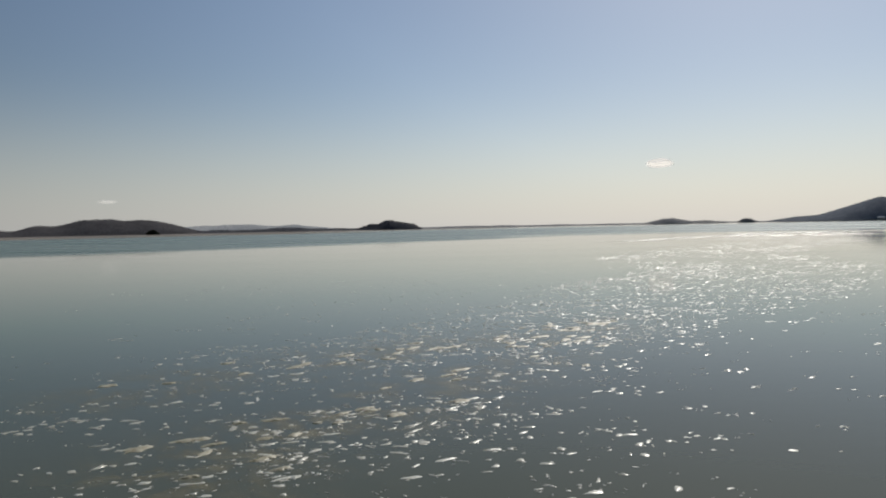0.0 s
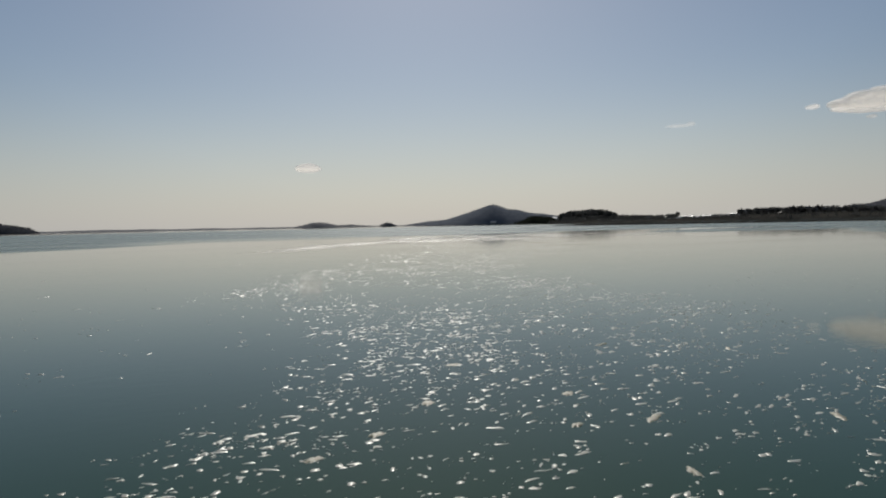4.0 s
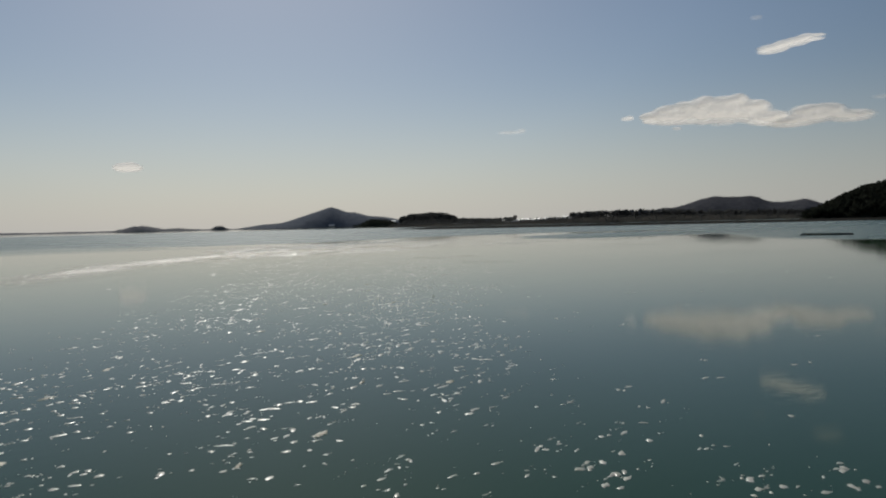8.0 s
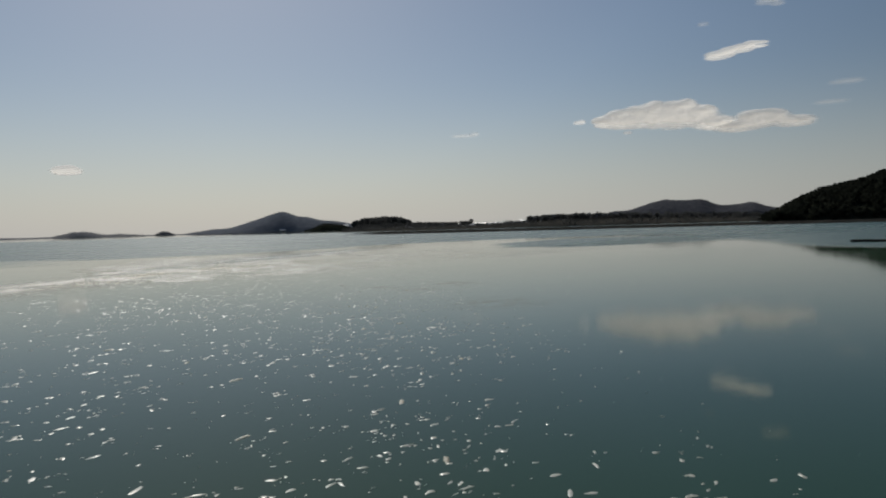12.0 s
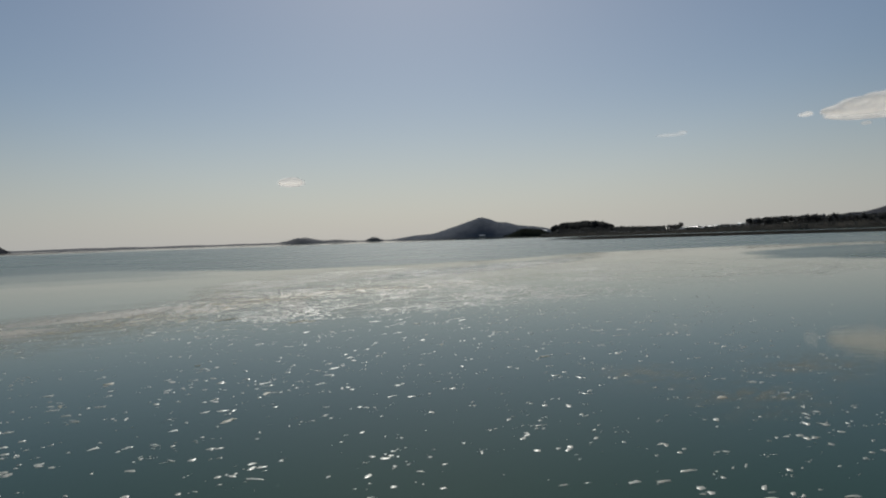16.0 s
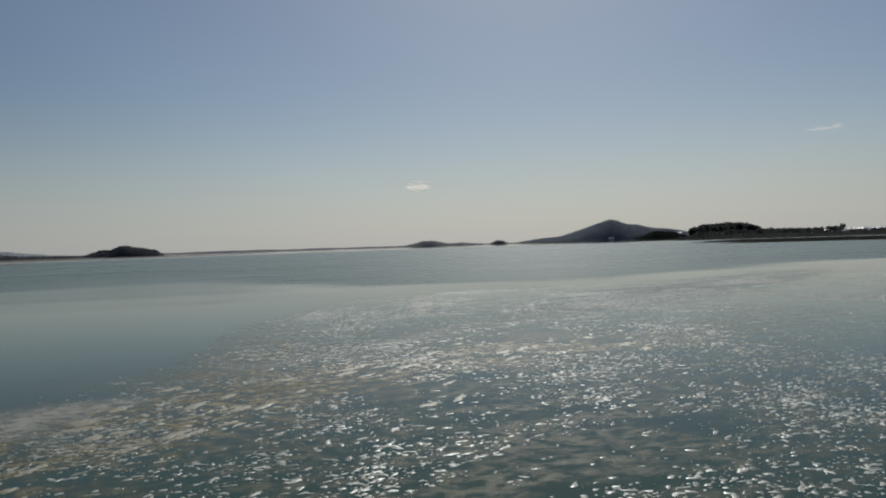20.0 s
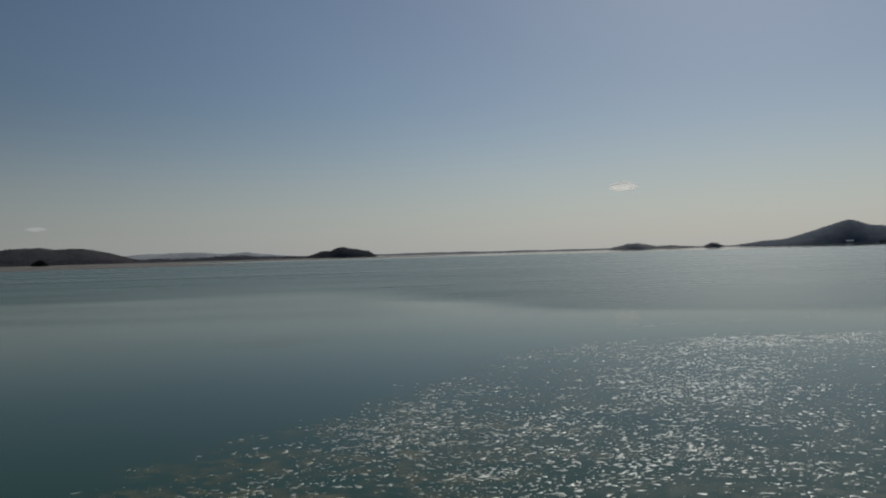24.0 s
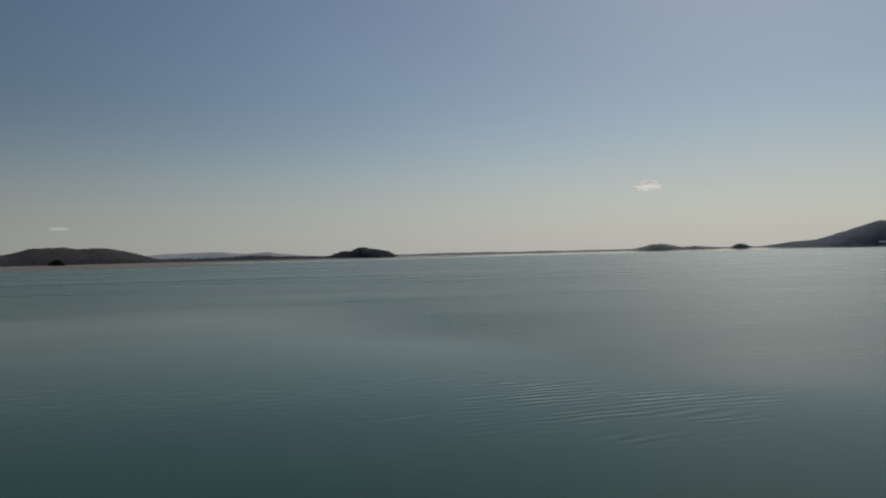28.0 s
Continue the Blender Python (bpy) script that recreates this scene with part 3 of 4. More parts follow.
def tree(kind, tall, seed, leaf, sprays=150):
    """A tree with a tapered, bending trunk, limbs and a ragged crown of small sprays."""
    r = np.random.default_rng(seed)
    root = new(kind, None)
    bm = bmesh.new()
    rings, prev = 5, None
    for k in range(rings):
        q = k / (rings - 1)
        rad = 0.028 * tall * (1 - 0.75 * q)
        cx, cy = 0.03 * tall * math.sin(q * 2 + seed), 0.03 * tall * math.cos(q * 3 + seed)
        ring = [bm.verts.new((cx + rad * math.cos(a), cy + rad * math.sin(a), q * tall * 0.8)) for a in [2 * math.pi * i / 6 for i in range(6)]]
        if prev:
            for i in range(6):
                bm.faces.new((prev[i], prev[(i + 1) % 6], ring[(i + 1) % 6], ring[i]))
        prev = ring
    for k in range(6):
        a, z0 = r.random() * 6.28, tall * (0.35 + 0.07 * k)
        reach = tall * (0.3 - 0.03 * k)
        tip = Vector((math.cos(a) * reach, math.sin(a) * reach, z0 + 0.16 * tall))
        base = [bm.verts.new((0.012 * tall * math.cos(b), 0.012 * tall * math.sin(b), z0 + 0.01 * tall * math.sin(b * 2))) for b in (0, 2.1, 4.2)]
        end = bm.verts.new(tip)
        for i in range(3):
            bm.faces.new((base[i], base[(i + 1) % 3], end))
    part("trunk", bm, BARK, root)
    v = crown_arrays(r, (0, 0, 0), tall, tall * 0.62, sprays, tall * 0.085)
    crown = new("crown", mesh_of("crown", v, np.arange(len(v)).reshape(-1, 4).tolist(), leaf))
    crown.parent = root
    return root


def plant_row(height, centre, facing, proto, spots, label, group):
    a = radians(facing)
    ca, sa = math.cos(a), math.sin(a)
    for n, (u, v, s) in enumerate(spots):
        h = float(height(np.array([u]), np.array([v]))[0])
        src = proto[n % len(proto)]
        m = pose(centre[0] + ca * u - sa * v, centre[1] + sa * u + ca * v, h - 0.3, 0, 0, (n * 67) % 360)
        ob = copy_thing(src, m)
        ob.scale = (s, s, s)
        tagged(ob, label, "tree", group)


def drop(ob):
    for o in (*ob.children_recursive, ob):
        bpy.data.objects.remove(o)


pines = [tree("pine_tree", 1.0, 40 + k, PINE_SHORE_HAZE, 190) for k in range(4)]
bares = [tree("bare_tree", 1.0, 60 + k, BARE_HAZE, 110) for k in range(3)]
r = np.random.default_rng(5)
# the grove on the point: tall in the middle, lower to one side
spots = [(-88 + 128 * q + r.normal(0, 1.5), r.uniform(-45, 35), (21 + 5 * math.sin(3.1 * q)) * r.uniform(0.82, 1.08)) for q in np.linspace(0, 1, 84)]
spots += [(42 + 90 * q, r.uniform(-35, 25), r.uniform(10, 14)) for q in np.linspace(0, 1, 46)]
plant_row(grove_h, (1106, 1298), -41.25, pines, spots, "tall dark pine in the grove on the low point", "pines of the grove")
# the belt of trees along the cultivated shore
spots = [(-165 + 40 * q, r.uniform(-10, 30), r.uniform(5, 8)) for q in np.linspace(0, 1, 16)]
spots += [(-98, 0, 13.0), (-101, 8, 10.0)]
spots += [(-40 + 50 * q, r.uniform(-15, 30), r.uniform(3.5, 6)) for q in np.linspace(0, 1, 18)]
spots += [(5 + 210 * q + r.normal(0, 1), r.uniform(-30, 40), r.uniform(8.0, 12.5)) for q in np.linspace(0, 1, 120)]
plant_row(shore_h, (1046, 867), -51.85, pines + bares, spots, "dark shore tree beside dry fields", "trees along the shore")
for p_ in pines + bares:
    drop(p_)


r = np.random.default_rng(31)
belt = np.concatenate([np.stack([r.uniform(8, 415, 520), r.uniform(-35, 60, 520)], 1), np.stack([r.uniform(-320, -105, 120), r.uniform(-10, 50, 120)], 1)])
woods("woodland", shore_h, (1046, 867), -51.85, belt, PINE_SHORE_HAZE, "dark belt of shrubs and low pines along the shore", r, 9.0, 34, 0.1)

bank = np.stack([r.uniform(-318, 415, 700), r.uniform(-90, -25, 700)], 1)
woods("woodland", shore_h, (1046, 867), -51.85, bank, PINE_SHORE_HAZE, "dark scrub on the bank above the water", r, 4.5, 22, 0.15)

# ---- sheds and houses ----
def shed(x, y, z, facing, long, deep, wall, rise, label, doors=2, name="shed"):
    """A long low building: four walls, two roof slopes with overhang, ridge cap, doors and a row of windows."""
    root = new(name, None)
    root.matrix_world = pose(x, y, z, 0, 0, facing)
    t = 0.25
    part("wall", box_bm(-long / 2, -deep / 2, -1.5, long / 2, -deep / 2 + t, wall), WALL_PALE, root)
    part("wall", box_bm(-long / 2, deep / 2 - t, -1.5, long / 2, deep / 2, wall), WALL_PALE, root)
    for s in (-1, 1):
        bm = bmesh.new()
        x0, x1 = s * long / 2, s * (long / 2 - t)
        prof = [(-deep / 2 + t, -1.5), (deep / 2 - t, -1.5), (deep / 2 - t, wall), (0, wall + rise), (-deep / 2 + t, wall)]
        a = [bm.verts.new((x0, py, pz)) for py, pz in prof]
        b = [bm.verts.new((x1, py, pz)) for py, pz in prof]
        bm.faces.new(a)
        bm.faces.new(b[::-1])
        for i in range(5):
            bm.faces.new((a[i], a[(i + 1) % 5], b[(i + 1) % 5], b[i]))
        bmesh.ops.recalc_face_normals(bm, faces=bm.faces[:])
        part("gable_wall", bm, WALL_PALE, root)
    o = 0.6
    for s in (-1, 1):
        bm = bmesh.new()
        low_z = wall - rise * o / (deep / 2) + 0.06
        top = [(-long / 2 - o, s * (deep / 2 + o), low_z), (long / 2 + o, s * (deep / 2 + o), low_z), (long / 2 + o, 0, wall + rise + 0.06), (-long / 2 - o, 0, wall + rise + 0.06)]
        a = [bm.verts.new(p) for p in top]
        b = [bm.verts.new((p[0], p[1], p[2] + 0.18)) for p in top]
        bm.faces.new(a)
        bm.faces.new(b[::-1])
        for i in range(4):
            bm.faces.new((a[i], a[(i + 1) % 4], b[(i + 1) % 4], b[i]))
        bmesh.ops.recalc_face_normals(bm, faces=bm.faces[:])
        part("roof_slope", bm, ROOF_WHITE, root, "bright white sheet roof")
    part("ridge_cap", box_bm(-long / 2 - o, -0.25, wall + rise + 0.2, long / 2 + o, 0.25, wall + rise + 0.34), ROOF_WHITE, root)
    for k in range(doors):
        cx = (k + 0.5) / doors * long - long / 2
        part("door", box_bm(cx - 1.2, -deep / 2 - 0.06, 0, cx + 1.2, -deep / 2 - 0.003, 2.4), DARK_GLASS, root)
    for k in range(int(long / 5)):
        cx = -long / 2 + 2.5 + k * 5
        if all(abs(cx - ((d + 0.5) / doors * long - long / 2)) > 2.2 for d in range(doors)):
            part("window", box_bm(cx - 0.8, -deep / 2 - 0.05, 1.2, cx + 0.8, -deep / 2 - 0.003, 2.2), DARK_GLASS, root)
    tagged(root, label, "building", "sheds on the shore")
    return root


def on_land(height, centre, facing, u, v):
    a = radians(facing)
    h = float(height(np.array([u]), np.array([v]))[0])
    return centre[0] + math.cos(a) * u - math.sin(a) * v, centre[1] + math.sin(a) * u + math.cos(a) * v, h


SHORE = (shore_h, (1046, 867), -51.85)
for u, v, long, deep, wall, rise, lab in ((-80, 10, 26, 6.0, 2.4, 1.6, "long white-roofed shed among fields on the shore"),
                                          (-50, -5, 26, 5, 1.8, 1.2, "low white-roofed greenhouse shed on the shore"),
                                          (-4, 20, 14, 5.5, 3.6, 1.5, "white-roofed farm building by the tree belt"),
                                          (-122, 15, 8, 5, 3.0, 1.5, "small white-roofed house on the shore")):
    x, y, z = on_land(*SHORE, u, v)
    shed(x, y, z + 0.2, -86.0, long, deep, wall, rise, lab)
PEAK = (peak_h, (2169, 3569), -31.46)
for u, v, long, deep, lab in ((395, -170, 70, 22, "long pale shed at the foot of the pointed hill"), (70, -222, 30, 12, "pale shed at the water below the pointed hill")):
    x, y, z = on_land(*PEAK, u, v)
    shed(x, y, z + 0.6, -31.46, long, deep, 5.0, 4.5, lab, 3)


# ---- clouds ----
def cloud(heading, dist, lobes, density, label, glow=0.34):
    """A cloud of billowing lobes with a flattened base; each lobe: place across, height, half width, half height."""
    a = radians(heading)
    cx, cy = 40 - dist * math.sin(a), 80 + dist * math.cos(a)
    zc = sum(l[1] for l in lobes) / len(lobes)
    lo_u, hi_u = min(l[0] - 1.4 * l[2] for l in lobes), max(l[0] + 1.4 * l[2] for l in lobes)
    lo_z, hi_z = min(l[1] - 1.4 * l[3] for l in lobes) - zc, max(l[1] + 1.4 * l[3] for l in lobes) - zc
    nu, nz = 150, 70
    U, Z = np.meshgrid(np.linspace(lo_u, hi_u, nu), np.linspace(lo_z, hi_z, nz), indexing="ij")
    total, reach = np.zeros(U.shape), 0.0
    for u, z, w, h in lobes:
        dz = Z - (z - zc)
        q = ((U - u) / (0.95 * w)) ** 2 + (dz / np.where(dz < 0, 0.66 * h, 0.88 * h)) ** 2
        total += np.exp(3.5 * (1 - q))
        reach = max(reach, min(w, 2.2 * h))
    body = np.log(total + 1e-9) / 3.5 - 0.05
    billow = fractal(U + 900 + 7 * heading, Z * 1.5 + 700, 60, 4) - 0.48
    bulge = reach * 0.8 * np.sqrt(np.clip(body + 0.15, 0, 1.3)) * (1 + 0.55 * (fractal(U + 500, Z * 1.4 + 300, 80, 3) - 0.45))
    body = np.clip(body + 0.6 * min(1.0, max(0.4, reach / 100)) * billow, -0.2, 1.3)
    keep = body > -0.12
    verts, faces, value = [], [], []
    for s in (-1, 1):
        base = len(verts)
        verts += np.stack([U.ravel(), s * (bulge.ravel() + 2.0), Z.ravel()], 1).tolist()
        value += body.ravel().tolist()
        faces += [(base + i * nz + j, base + (i + 1) * nz + j, base + (i + 1) * nz + j + 1, base + i * nz + j + 1)[:: -s] for i in range(nu - 1) for j in range(nz - 1)
                  if keep[i, j] or keep[i + 1, j] or keep[i, j + 1] or keep[i + 1, j + 1]]
    used = sorted({v for f in faces for v in f})
    back_to = {v: k for k, v in enumerate(used)}
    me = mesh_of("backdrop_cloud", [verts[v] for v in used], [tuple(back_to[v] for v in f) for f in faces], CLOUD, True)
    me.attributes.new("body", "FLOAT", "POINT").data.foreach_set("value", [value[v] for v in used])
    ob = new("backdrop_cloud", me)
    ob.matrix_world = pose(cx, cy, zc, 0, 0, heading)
    ob["density"] = density
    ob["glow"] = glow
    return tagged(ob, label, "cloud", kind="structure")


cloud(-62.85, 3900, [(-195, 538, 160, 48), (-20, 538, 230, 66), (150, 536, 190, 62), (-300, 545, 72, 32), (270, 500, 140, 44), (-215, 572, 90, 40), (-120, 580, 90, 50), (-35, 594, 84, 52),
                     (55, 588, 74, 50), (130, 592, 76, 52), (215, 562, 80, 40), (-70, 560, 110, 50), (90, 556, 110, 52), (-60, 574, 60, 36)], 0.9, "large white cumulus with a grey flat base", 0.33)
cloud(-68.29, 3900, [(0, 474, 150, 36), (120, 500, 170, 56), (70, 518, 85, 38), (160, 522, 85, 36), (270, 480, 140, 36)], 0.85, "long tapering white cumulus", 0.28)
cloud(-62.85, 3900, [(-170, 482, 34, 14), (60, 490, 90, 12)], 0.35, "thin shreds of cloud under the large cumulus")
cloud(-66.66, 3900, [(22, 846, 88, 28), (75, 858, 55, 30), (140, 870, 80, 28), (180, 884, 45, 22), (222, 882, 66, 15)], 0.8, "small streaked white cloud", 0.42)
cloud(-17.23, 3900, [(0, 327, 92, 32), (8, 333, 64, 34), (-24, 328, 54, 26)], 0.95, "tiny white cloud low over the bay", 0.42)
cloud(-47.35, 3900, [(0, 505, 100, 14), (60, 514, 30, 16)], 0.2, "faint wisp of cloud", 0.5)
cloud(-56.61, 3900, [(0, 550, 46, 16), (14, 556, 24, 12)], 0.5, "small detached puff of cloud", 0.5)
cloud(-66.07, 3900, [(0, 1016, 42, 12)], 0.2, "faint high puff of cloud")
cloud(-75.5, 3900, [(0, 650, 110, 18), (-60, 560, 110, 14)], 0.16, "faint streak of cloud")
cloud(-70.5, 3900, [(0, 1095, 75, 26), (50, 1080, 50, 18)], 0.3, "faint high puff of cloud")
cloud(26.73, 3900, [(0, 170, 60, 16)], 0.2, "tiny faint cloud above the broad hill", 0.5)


# ---- foam and scum on the water ----
# the drifting foam lies between these two sides, given as y, x
LEFT_SIDE = [(8, -9), (13, -9), (20, -7.5), (23, -3), (33, 4), (40, 7), (47, 12), (52, 15.5), (61, 18), (71, 16), (87, 25), (96, 33), (104, 40), (115, 46), (119, 51), (140, 58), (162, 60)]
RIGHT_SIDE = [(8, 3), (16, 4.5), (20.4, 8), (26, 12), (33, 19), (38, 22.5), (52, 33), (59, 33.5), (66, 35), (72, 36), (80, 41), (92, 49), (96, 57), (104, 65), (117, 74), (130, 88), (150, 102), (162, 112)]
BAND = [(-6, 4), (-4, 9.3), (-2.4, 12.5), (0, 15), (3, 21), (6, 25), (10, 29), (16, 35), (25, 41)]
BRANCH = [(-7, 15.5), (-2.1, 18.8), (0, 20.3), (2.8, 22.4), (6, 25)]
EDGE = [(56, 152), (66, 166), (73, 176), (76, 184), (79, 194), (79.5, 202), (84.5, 208), (89.5, 217), (94, 222.5), (100, 224.5), (110, 225), (124, 223.5), (150, 225), (185, 238)]
FRONT = [(34, 137), (45, 147), (55, 156), (66, 166), (73, 172), (81, 178), (92, 182.5), (104, 182), (115, 186)]
FAR_FRONT = [(80, 183), (93, 190.5), (113, 201), (141, 214), (200, 250)]
STRAND = [(99, 228), (103, 231.5), (109, 231.5), (116, 233)]


def side_at(line, y):
    return np.interp(y, [p_[0] for p_ in line], [p_[1] for p_ in line])


def patchy(x, y, streak, clump):
    """Uneven drift: long streaks and small clumps, about 1 on average."""
    ca, sa = math.cos(radians(35)), math.sin(radians(35))
    long = fractal(x * ca + y * sa, (-x * sa + y * ca) * 2.8, 14, 4)
    small = fractal(x, y, 2.6, 3)
    return np.clip(1 + streak * (long - 0.48), 0.06, 2.2) * np.clip(1 + clump * (small - 0.45), 0.08, 2.2)


def foam_density(x, y):
    """Drifting foam rafts per square metre."""
    soft = np.interp(y, [10, 60, 120, 160], [1.6, 2.5, 5.0, 8.0])
    inside = smooth((x - side_at(LEFT_SIDE, y)) / soft, -1, 1) * smooth((side_at(RIGHT_SIDE, y) - x) / soft, -1, 1)
    inside = inside * smooth(y, 4.0, 8.0)
    dens = 0.02 + inside * np.interp(y, [8, 20, 34, 40, 60, 75, 90, 105, 125, 150, 166, 172], [4.3, 5.2, 6.2, 6.8, 6.6, 4.2, 2.9, 2.3, 1.3, 0.85, 0.8, 0.0])
    # loose flecks trail beside the first stretch
    trail = smooth(x, -3.0, 3.0) * smooth(side_at(RIGHT_SIDE, y) + 12.0 - x, 0.0, 4.0) * smooth(y, 5.0, 8.0) * smooth(30.0 - y, 0.0, 8.0)
    dens = np.maximum(dens, 0.75 * trail)
    # a clear pool between two arms of foam
    dens *= 1 - 0.95 * np.exp(-(((x - 24.2) / 3.8) ** 2 + ((y - 66) / 4.9) ** 2) ** 1.5)
    b, _ = along(BAND, x, y)
    c, _ = along(BRANCH, x, y)
    dens += 5.0 * np.exp(-(b / 1.3) ** 2) * np.interp(y, [20, 40], [1.0, 0.3]) + 3.5 * np.exp(-(c / 0.9) ** 2)
    return dens * patchy(x, y, 2.6, 2.4)


def field_density(x, y):
    """The dense foam behind the scum front, and the flecks strung along that front."""
    e, es = along(EDGE, x, y)
    pools = np.clip((fractal(x + 40, y, 6.0, 3) - 0.34) * 6.5, np.where(y > 201, 0.6, 0.14), 1.7)
    open_side = np.where(y < 188, np.interp(x - 104 - (y - 165) * 0.6, [-7, 7], [1.0, 0.45]), 1.0)
    field = np.where(es > 0, 0.1 + 0.9 * smooth(e, 0.2, np.where(y > 203, 1.9, 3.5)), 0.0) * smooth(y, 156.5, 165.0)
    for hx, hy in ((80.4, 166.2), (83.4, 164.6)):
        field = field * (1 - 0.95 * np.exp(-(((x - hx) * 0.8 + (y - hy) * 0.6) / 1.9) ** 2 - (((y - hy) * 0.8 - (x - hx) * 0.6) / 0.9) ** 2))
    dens = np.interp(y, [160, 188, 200], [12.5, 11.0, 11.5]) * np.where(y > 188, np.interp(e, [0, 8, 16], [0.85, 0.95, 1.1]), 1.0) * field * pools * open_side * np.exp(-(np.maximum(x - 120, 0) / 30) ** 2)
    t_, _ = along(STRAND, x, y)
    f_, _ = along(SLICK, x, y)
    dens = dens + 1.5 * np.exp(-(t_ / 0.9) ** 2) + 5.0 * np.exp(-(f_ / 2.6) ** 2) * np.clip((150 - x) / 40, 0, 1) * np.interp(x, [40, 70], [1.0, 0.5])
    return dens * patchy(x, y, 2.4, 3.4)


def flecks(name, x0, x1, y0, y1, tries, label, seed, size, rise=0.05, density=None):
    r = np.random.default_rng(seed)
    x, y = r.uniform(x0, x1, tries), r.uniform(y0, y1, tries)
    area = (x1 - x0) * (y1 - y0)
    keep = r.random(tries) < (density or foam_density)(x, y) * area / tries
    x, y = x[keep], y[keep]
    # each raft breaks up into a few shards strung out along the drift
    count = 1 + r.poisson(1.3, len(x))
    big = np.exp(r.normal(0, 0.52, len(x)))
    own = np.repeat(np.arange(len(x)), count)
    n, k = len(own), 8
    off, aside = r.normal(0, 0.17, n) * big[own], r.normal(0, 0.07, n) * big[own]
    lie = np.full(n, radians(12.0))
    x, y = x[own] + off * np.cos(lie) - aside * np.sin(lie), y[own] + off * np.sin(lie) + aside * np.cos(lie)
    s = np.minimum(size * big[own] * np.exp(r.normal(0, 0.55, n)), 3.2 * size)
    stretch = 1.1 + 1.6 * r.random(n) ** 2
    ang = lie + r.normal(0, 0.6, n)
    th = np.linspace(0, 2 * np.pi, k, endpoint=False)[None, :] + r.uniform(-0.3, 0.3, (n, k))
    rad = s[:, None] * r.uniform(0.42, 1.15, (n, k))
    px, py = rad * np.cos(th) * stretch[:, None], rad * np.sin(th) / np.sqrt(stretch[:, None])
    c, q = np.cos(ang)[:, None], np.sin(ang)[:, None]
    wx, wy = x[:, None] + px * c - py * q, y[:, None] + px * q + py * c
    hgt = 0.004 + rise * s * r.random(n)
    rim = np.stack([wx, wy, np.full_like(wx, -0.004)], 2)
    lid = np.stack([x[:, None] + (wx - x[:, None]) * 0.8, y[:, None] + (wy - y[:, None]) * 0.8, np.repeat(hgt[:, None], k, 1) * r.uniform(0.6, 1.1, (n, k))], 2)
    tip = np.stack([x + s * r.uniform(-0.2, 0.2, n), y + s * r.uniform(-0.2, 0.2, n), hgt * 1.5], 1)[:, None, :]
    verts = np.concatenate([rim, lid, tip], 1).reshape(-1, 3)
    one = []
    for i in range(k):
        j = (i + 1) % k
        one += [(i, j, k + j), (i, k + j, k + i), (k + i, k + j, 2 * k)]
    tris = (np.array(one)[None] + (np.arange(n) * (2 * k + 1))[:, None, None]).reshape(-1, 3)
    me = bpy.data.meshes.new(name)
    me.vertices.add(len(verts))
    me.vertices.foreach_set("co", verts.ravel())
    me.loops.add(len(tris) * 3)
    me.loops.foreach_set("vertex_index", tris.ravel().astype(np.int32))
    me.polygons.add(len(tris))
    me.polygons.foreach_set("loop_start", np.arange(0, len(tris) * 3, 3, dtype=np.int32))
    me.materials.append(FOAM)
    me.update(calc_edges=True)
    ob = new(name, me)
    return tagged(ob, label, "foam", kind="stuff")


def specks_density(x, y):
    """Lone specks that drift outside the rafts."""
    return np.interp(y, [0, 30, 60, 110, 165], [1.6, 0.9, 0.25, 0.15, 0.2]) * smooth(fractal(x + 300, y, 11, 3), 0.3, 0.62) * smooth(58 - np.abs(x - np.interp(y, [0, 165], [0, 80])), 0, 30)


flecks("foam_flecks", -14, 56, 4, 62, 90000, "scattered white foam flecks drifting on calm water", 21, 0.0285)
flecks("foam_flecks", 4, 80, 62, 110, 90000, "scattered white foam flecks drifting on calm water", 24, 0.0325)
flecks("foam_flecks", 36, 124, 110, 162, 90000, "sparse white foam flecks drifting on calm water", 22, 0.034)
flecks("foam_flecks", 30, 170, 130, 193, 300000, "dense field of cream-white foam flecks on the water", 23, 0.032, density=field_density)
flecks("foam_flecks", 66, 170, 193, 240, 220000, "fine cream-white foam flecks at the edge of the dense field", 26, 0.0235, density=field_density)
flecks("foam_specks", -20, 110, 4, 168, 60000, "tiny lone white specks of foam on calm water", 25, 0.02, density=specks_density)


def foam_patch(x, y, size, seed, turn, material=FOAM_MAT, label="yellowish mat of foam floating on the water"):
    """A larger mat of foam: a ragged, slightly domed sheet with torn lobes."""
    r = np.random.default_rng(seed)
    k, rings = 26, 4
    ph = r.uniform(0, 6.28, 5)
    verts, faces = [(0, 0, 0.02)], []
    for j in range(1, rings + 1):
        q = j / rings
        for i in range(k):
            a = 2 * math.pi * i / k
            rag = 1 + 0.3 * math.sin(2 * a + ph[0]) + 0.22 * math.sin(5 * a + ph[1]) + 0.15 * math.sin(9 * a + ph[2]) + r.uniform(-0.14, 0.14)
            rad = size * q * rag
            z = -0.006 if j == rings else 0.012 * (1 - q * q) + 0.006 + r.uniform(-0.004, 0.006)
            verts.append((rad * math.cos(a) * 1.5, rad * math.sin(a) * 0.6, z))
    for i in range(k):
        faces.append((0, 1 + i, 1 + (i + 1) % k))
    for j in range(rings - 1):
        for i in range(k):
            a, b = 1 + j * k, 1 + (j + 1) * k
            faces.append((a + i, b + i, b + (i + 1) % k, a + (i + 1) % k))
    ob = new("foam_patch", mesh_of("foam_patch", verts, faces, material, True))
    ob.matrix_world = pose(x, y, 0.002, 0, 0, turn)
    return tagged(ob, label, "foam", "foam mats")


r = np.random.default_rng(77)


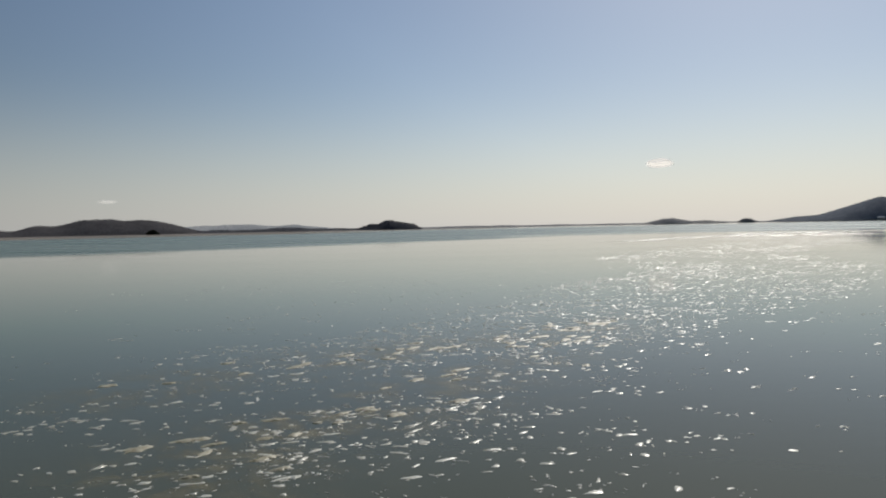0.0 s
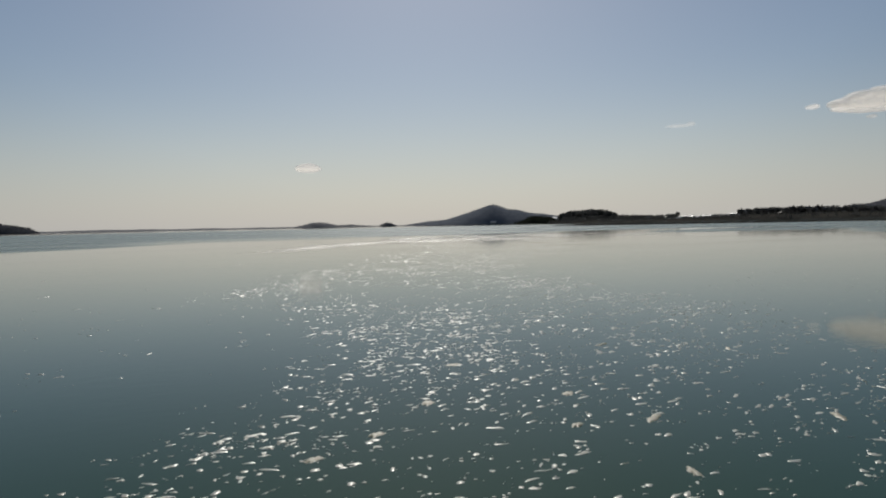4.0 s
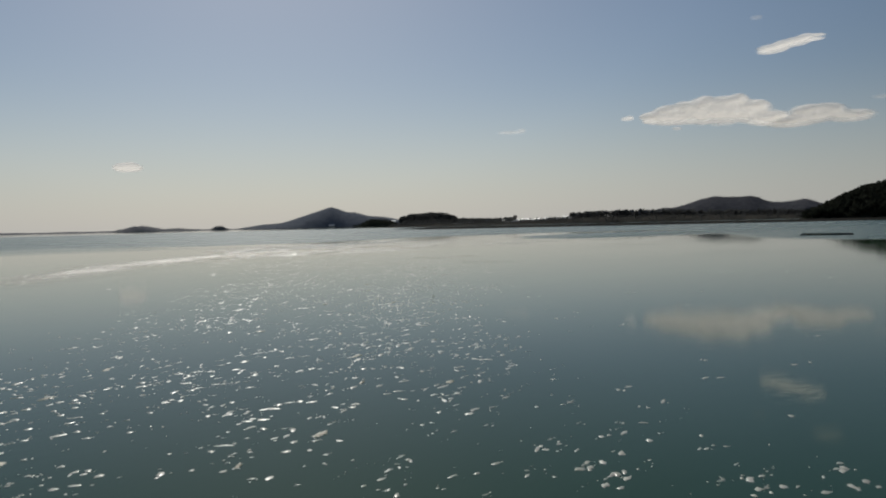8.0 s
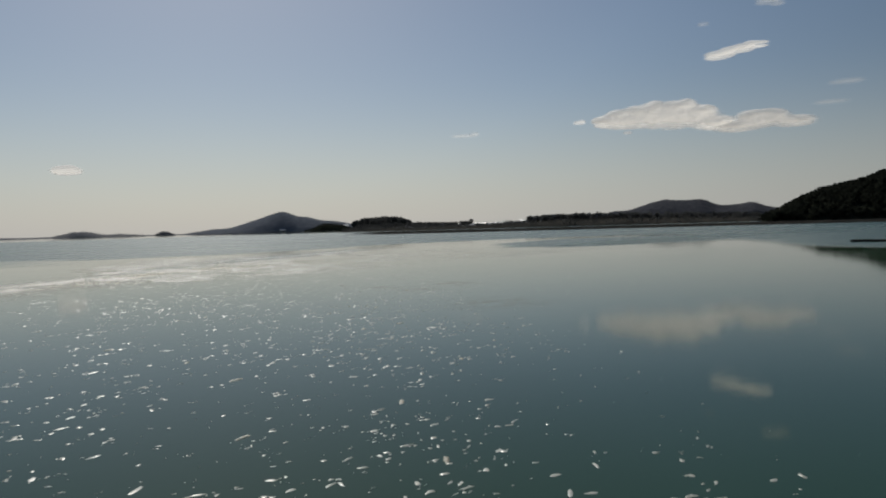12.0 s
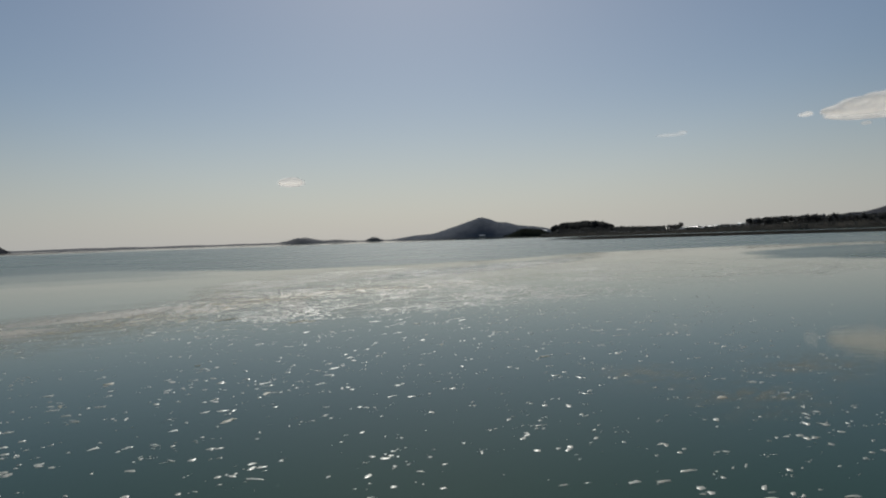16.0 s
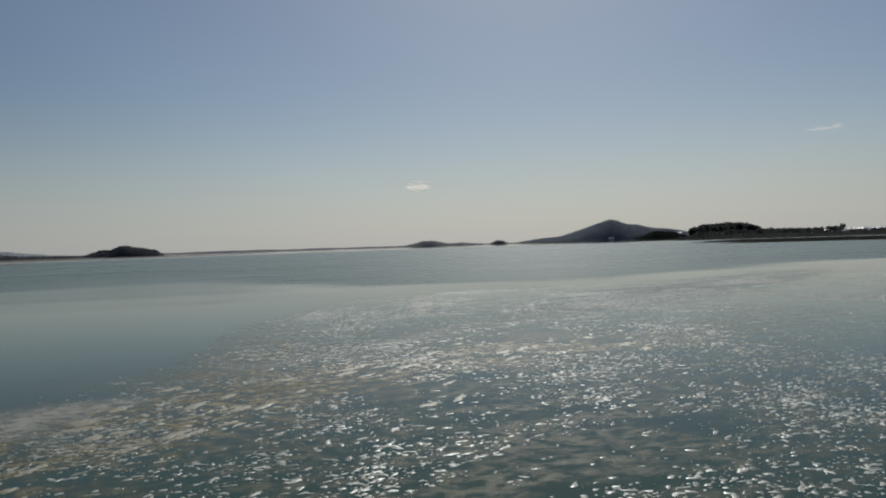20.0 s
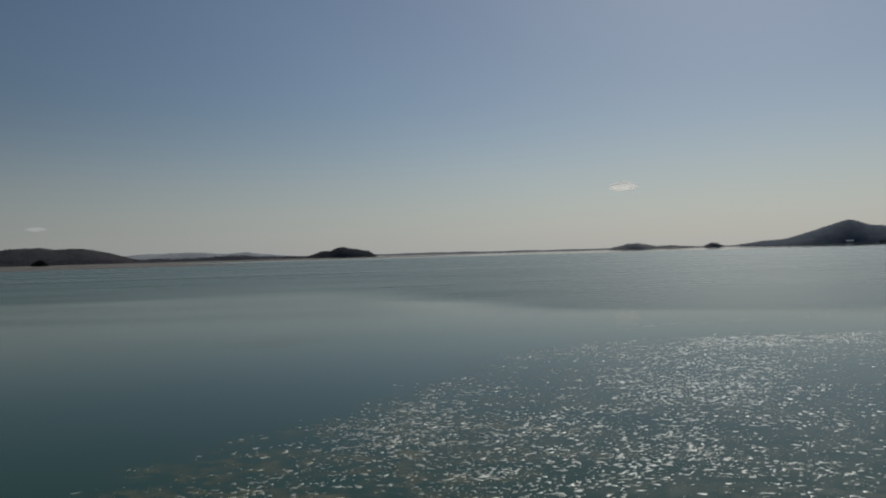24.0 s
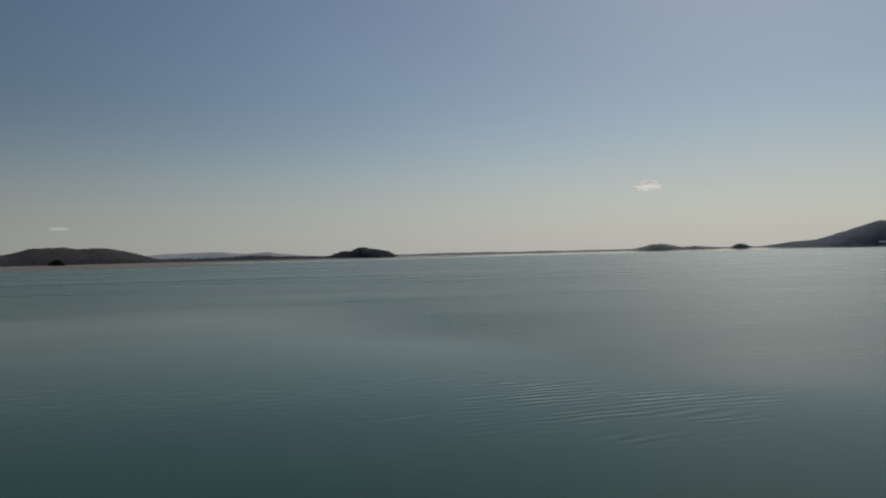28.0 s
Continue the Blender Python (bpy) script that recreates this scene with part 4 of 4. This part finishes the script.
def strewn(line, count, spread, smallest, largest, seed):
    for k in range(count):
        i = int(r.random() * (len(line) - 1))
        (ax, ay), (bx, by) = line[i], line[i + 1]
        f = r.random()
        foam_patch(ax + (bx - ax) * f + r.normal(0, spread), ay + (by - ay) * f + r.normal(0, spread), r.uniform(smallest, largest), seed + k, 35 + r.normal(0, 14))


strewn(BAND[:6], 60, 0.7, 0.06, 0.2, 100)
strewn(BRANCH, 34, 0.5, 0.06, 0.2, 200)
strewn(FRONT[3:8], 90, 2.6, 0.12, 0.42, 300)
for k in range(70):
    y = 20 + 135 * r.random()
    x0, x1 = float(side_at(LEFT_SIDE, y)), float(side_at(RIGHT_SIDE, y))
    foam_patch(x0 + (x1 - x0) * r.uniform(0.15, 0.85), y, r.uniform(0.07, 0.17), 500 + k, 32 + r.normal(0, 20))

# thicker curds along the scum line
for k, (x, y, size) in enumerate(((79.1, 160.1, 0.62), (79.8, 159.7, 0.30), (73.5, 166.7, 0.42), (74.2, 167.3, 0.30), (75.6, 164.6, 0.50), (76.4, 165.0, 0.34), (80.9, 177.8, 0.60), (81.8, 178.4, 0.42),
                                  (77.6, 173.6, 0.40), (77.8, 177.1, 0.50), (87.7, 192.5, 0.50), (87.0, 193.0, 0.36), (88.4, 193.6, 0.30), (80.9, 192.0, 0.34), (89.7, 190.5, 0.50), (91.8, 189.8, 0.40))):
    foam_patch(x, y, size * 0.75, 700 + k, 20 + r.normal(0, 18), CURD, "olive-brown curd of scum floating on the water")


def scum():
    """The thin brown film that gathers in the wind rows."""
    xs, ys = np.arange(-30, 230, 1.3), np.arange(0, 270, 1.3)
    X, Y = np.meshgrid(xs, ys, indexing="ij")
    f, _ = along(FRONT, X, Y)
    g, _ = along(FAR_FRONT, X, Y)
    b, _ = along(BAND[:6], X, Y)
    h, _ = along(BRANCH, X, Y)
    e, es = along(EDGE, X, Y)
    c = np.interp(X, [34, 60, 70, 94, 112], [0.45, 0.6, 1.05, 1.0, 0.4]) * np.exp(-(f / np.interp(X, [50, 72, 95], [3.0, 5.5, 6.0])) ** 2)
    c = np.maximum(c, 0.35 * np.exp(-(g / 6.0) ** 2) * np.clip((190 - X) / 60, 0, 1))
    c = np.maximum(c, 0.4 * np.exp(-(np.minimum(b, h) / 1.7) ** 2))
    c = np.maximum(c, np.where((es > 0) & (Y > 172), np.interp(Y, [176, 190, 200, 210, 220], [0.85, 0.75, 0.42, 0.2, 0.12]) * np.exp(-((e - 4) / 6.5) ** 2), 0))
    c = np.maximum(c, 0.42 * np.where(es > 0, smooth(e, 0.5, 5.0), 0) * smooth(Y, 157, 166) * np.interp(Y, [180, 200], [1.0, 0.35]) * np.interp(X, [96, 112], [1.0, 0.2]))
    # small loose mats before the front
    for px, py, w, amount in ((83.6, 132.0, 1.5, 0.6), (88.9, 133.5, 2.0, 0.5), (79.5, 120.5, 2.6, 0.42), (83.5, 135.8, 1.3, 0.5), (78, 228, 2.4, 0.3)):
        c = np.maximum(c, amount * np.exp(-((X - px) / w) ** 2 - ((Y - py) / w) ** 2))
    k, ks = along(SLICK, X, Y)
    wide = np.where(ks > 0, 4.5, np.interp(X, [40, 75, 90, 120, 160], [3, 6, 15, 13, 6]))
    slick = np.interp(Y, [132, 174, 188, 206, 220], [1.0, 1.6, 0.35, 0.3, 0.3]) * np.exp(-(k / wide) ** 2) * np.interp(X, [30, 50, 60, 70, 80, 90, 120, 140, 165], [0.0, 0.85, 0.8, 0.4, 0.1, 0.03, 0.08, 0.25, 0.0])
    slick = np.maximum(slick, 1.6 * np.exp(-(k / np.interp(X, [40, 80, 100, 140], [2.2, 2.0, 2.2, 4.5])) ** 2) * np.interp(X, [32, 46, 68, 80, 94, 115, 135, 165], [0.0, 0.85, 0.8, 0.25, 0.14, 0.18, 0.4, 0.0]))
    nx, ny = X.shape
    verts = np.stack([X.ravel(), Y.ravel(), np.full(X.size, 0.0015)], 1)
    faces = [(i * ny + j, (i + 1) * ny + j, (i + 1) * ny + j + 1, i * ny + j + 1) for i in range(nx - 1) for j in range(ny - 1)
             if max(c[i, j], c[i + 1, j], c[i, j + 1], c[i + 1, j + 1]) > 0.03 or slick[i, j] > 0.01]
    used = sorted({v for f_ in faces for v in f_})
    back_to = {v: k for k, v in enumerate(used)}
    me = mesh_of("scum_film", verts[used].tolist(), [tuple(back_to[v] for v in f_) for f_ in faces], FILM)
    me.attributes.new("cover", "FLOAT", "POINT").data.foreach_set("value", c.ravel()[used].astype(np.float32))
    me.attributes.new("slick", "FLOAT", "POINT").data.foreach_set("value", slick.ravel()[used].astype(np.float32))
    tagged(new("scum_film", me), "thin brownish scum streaks lying on the water", "scum", kind="stuff")


scum()
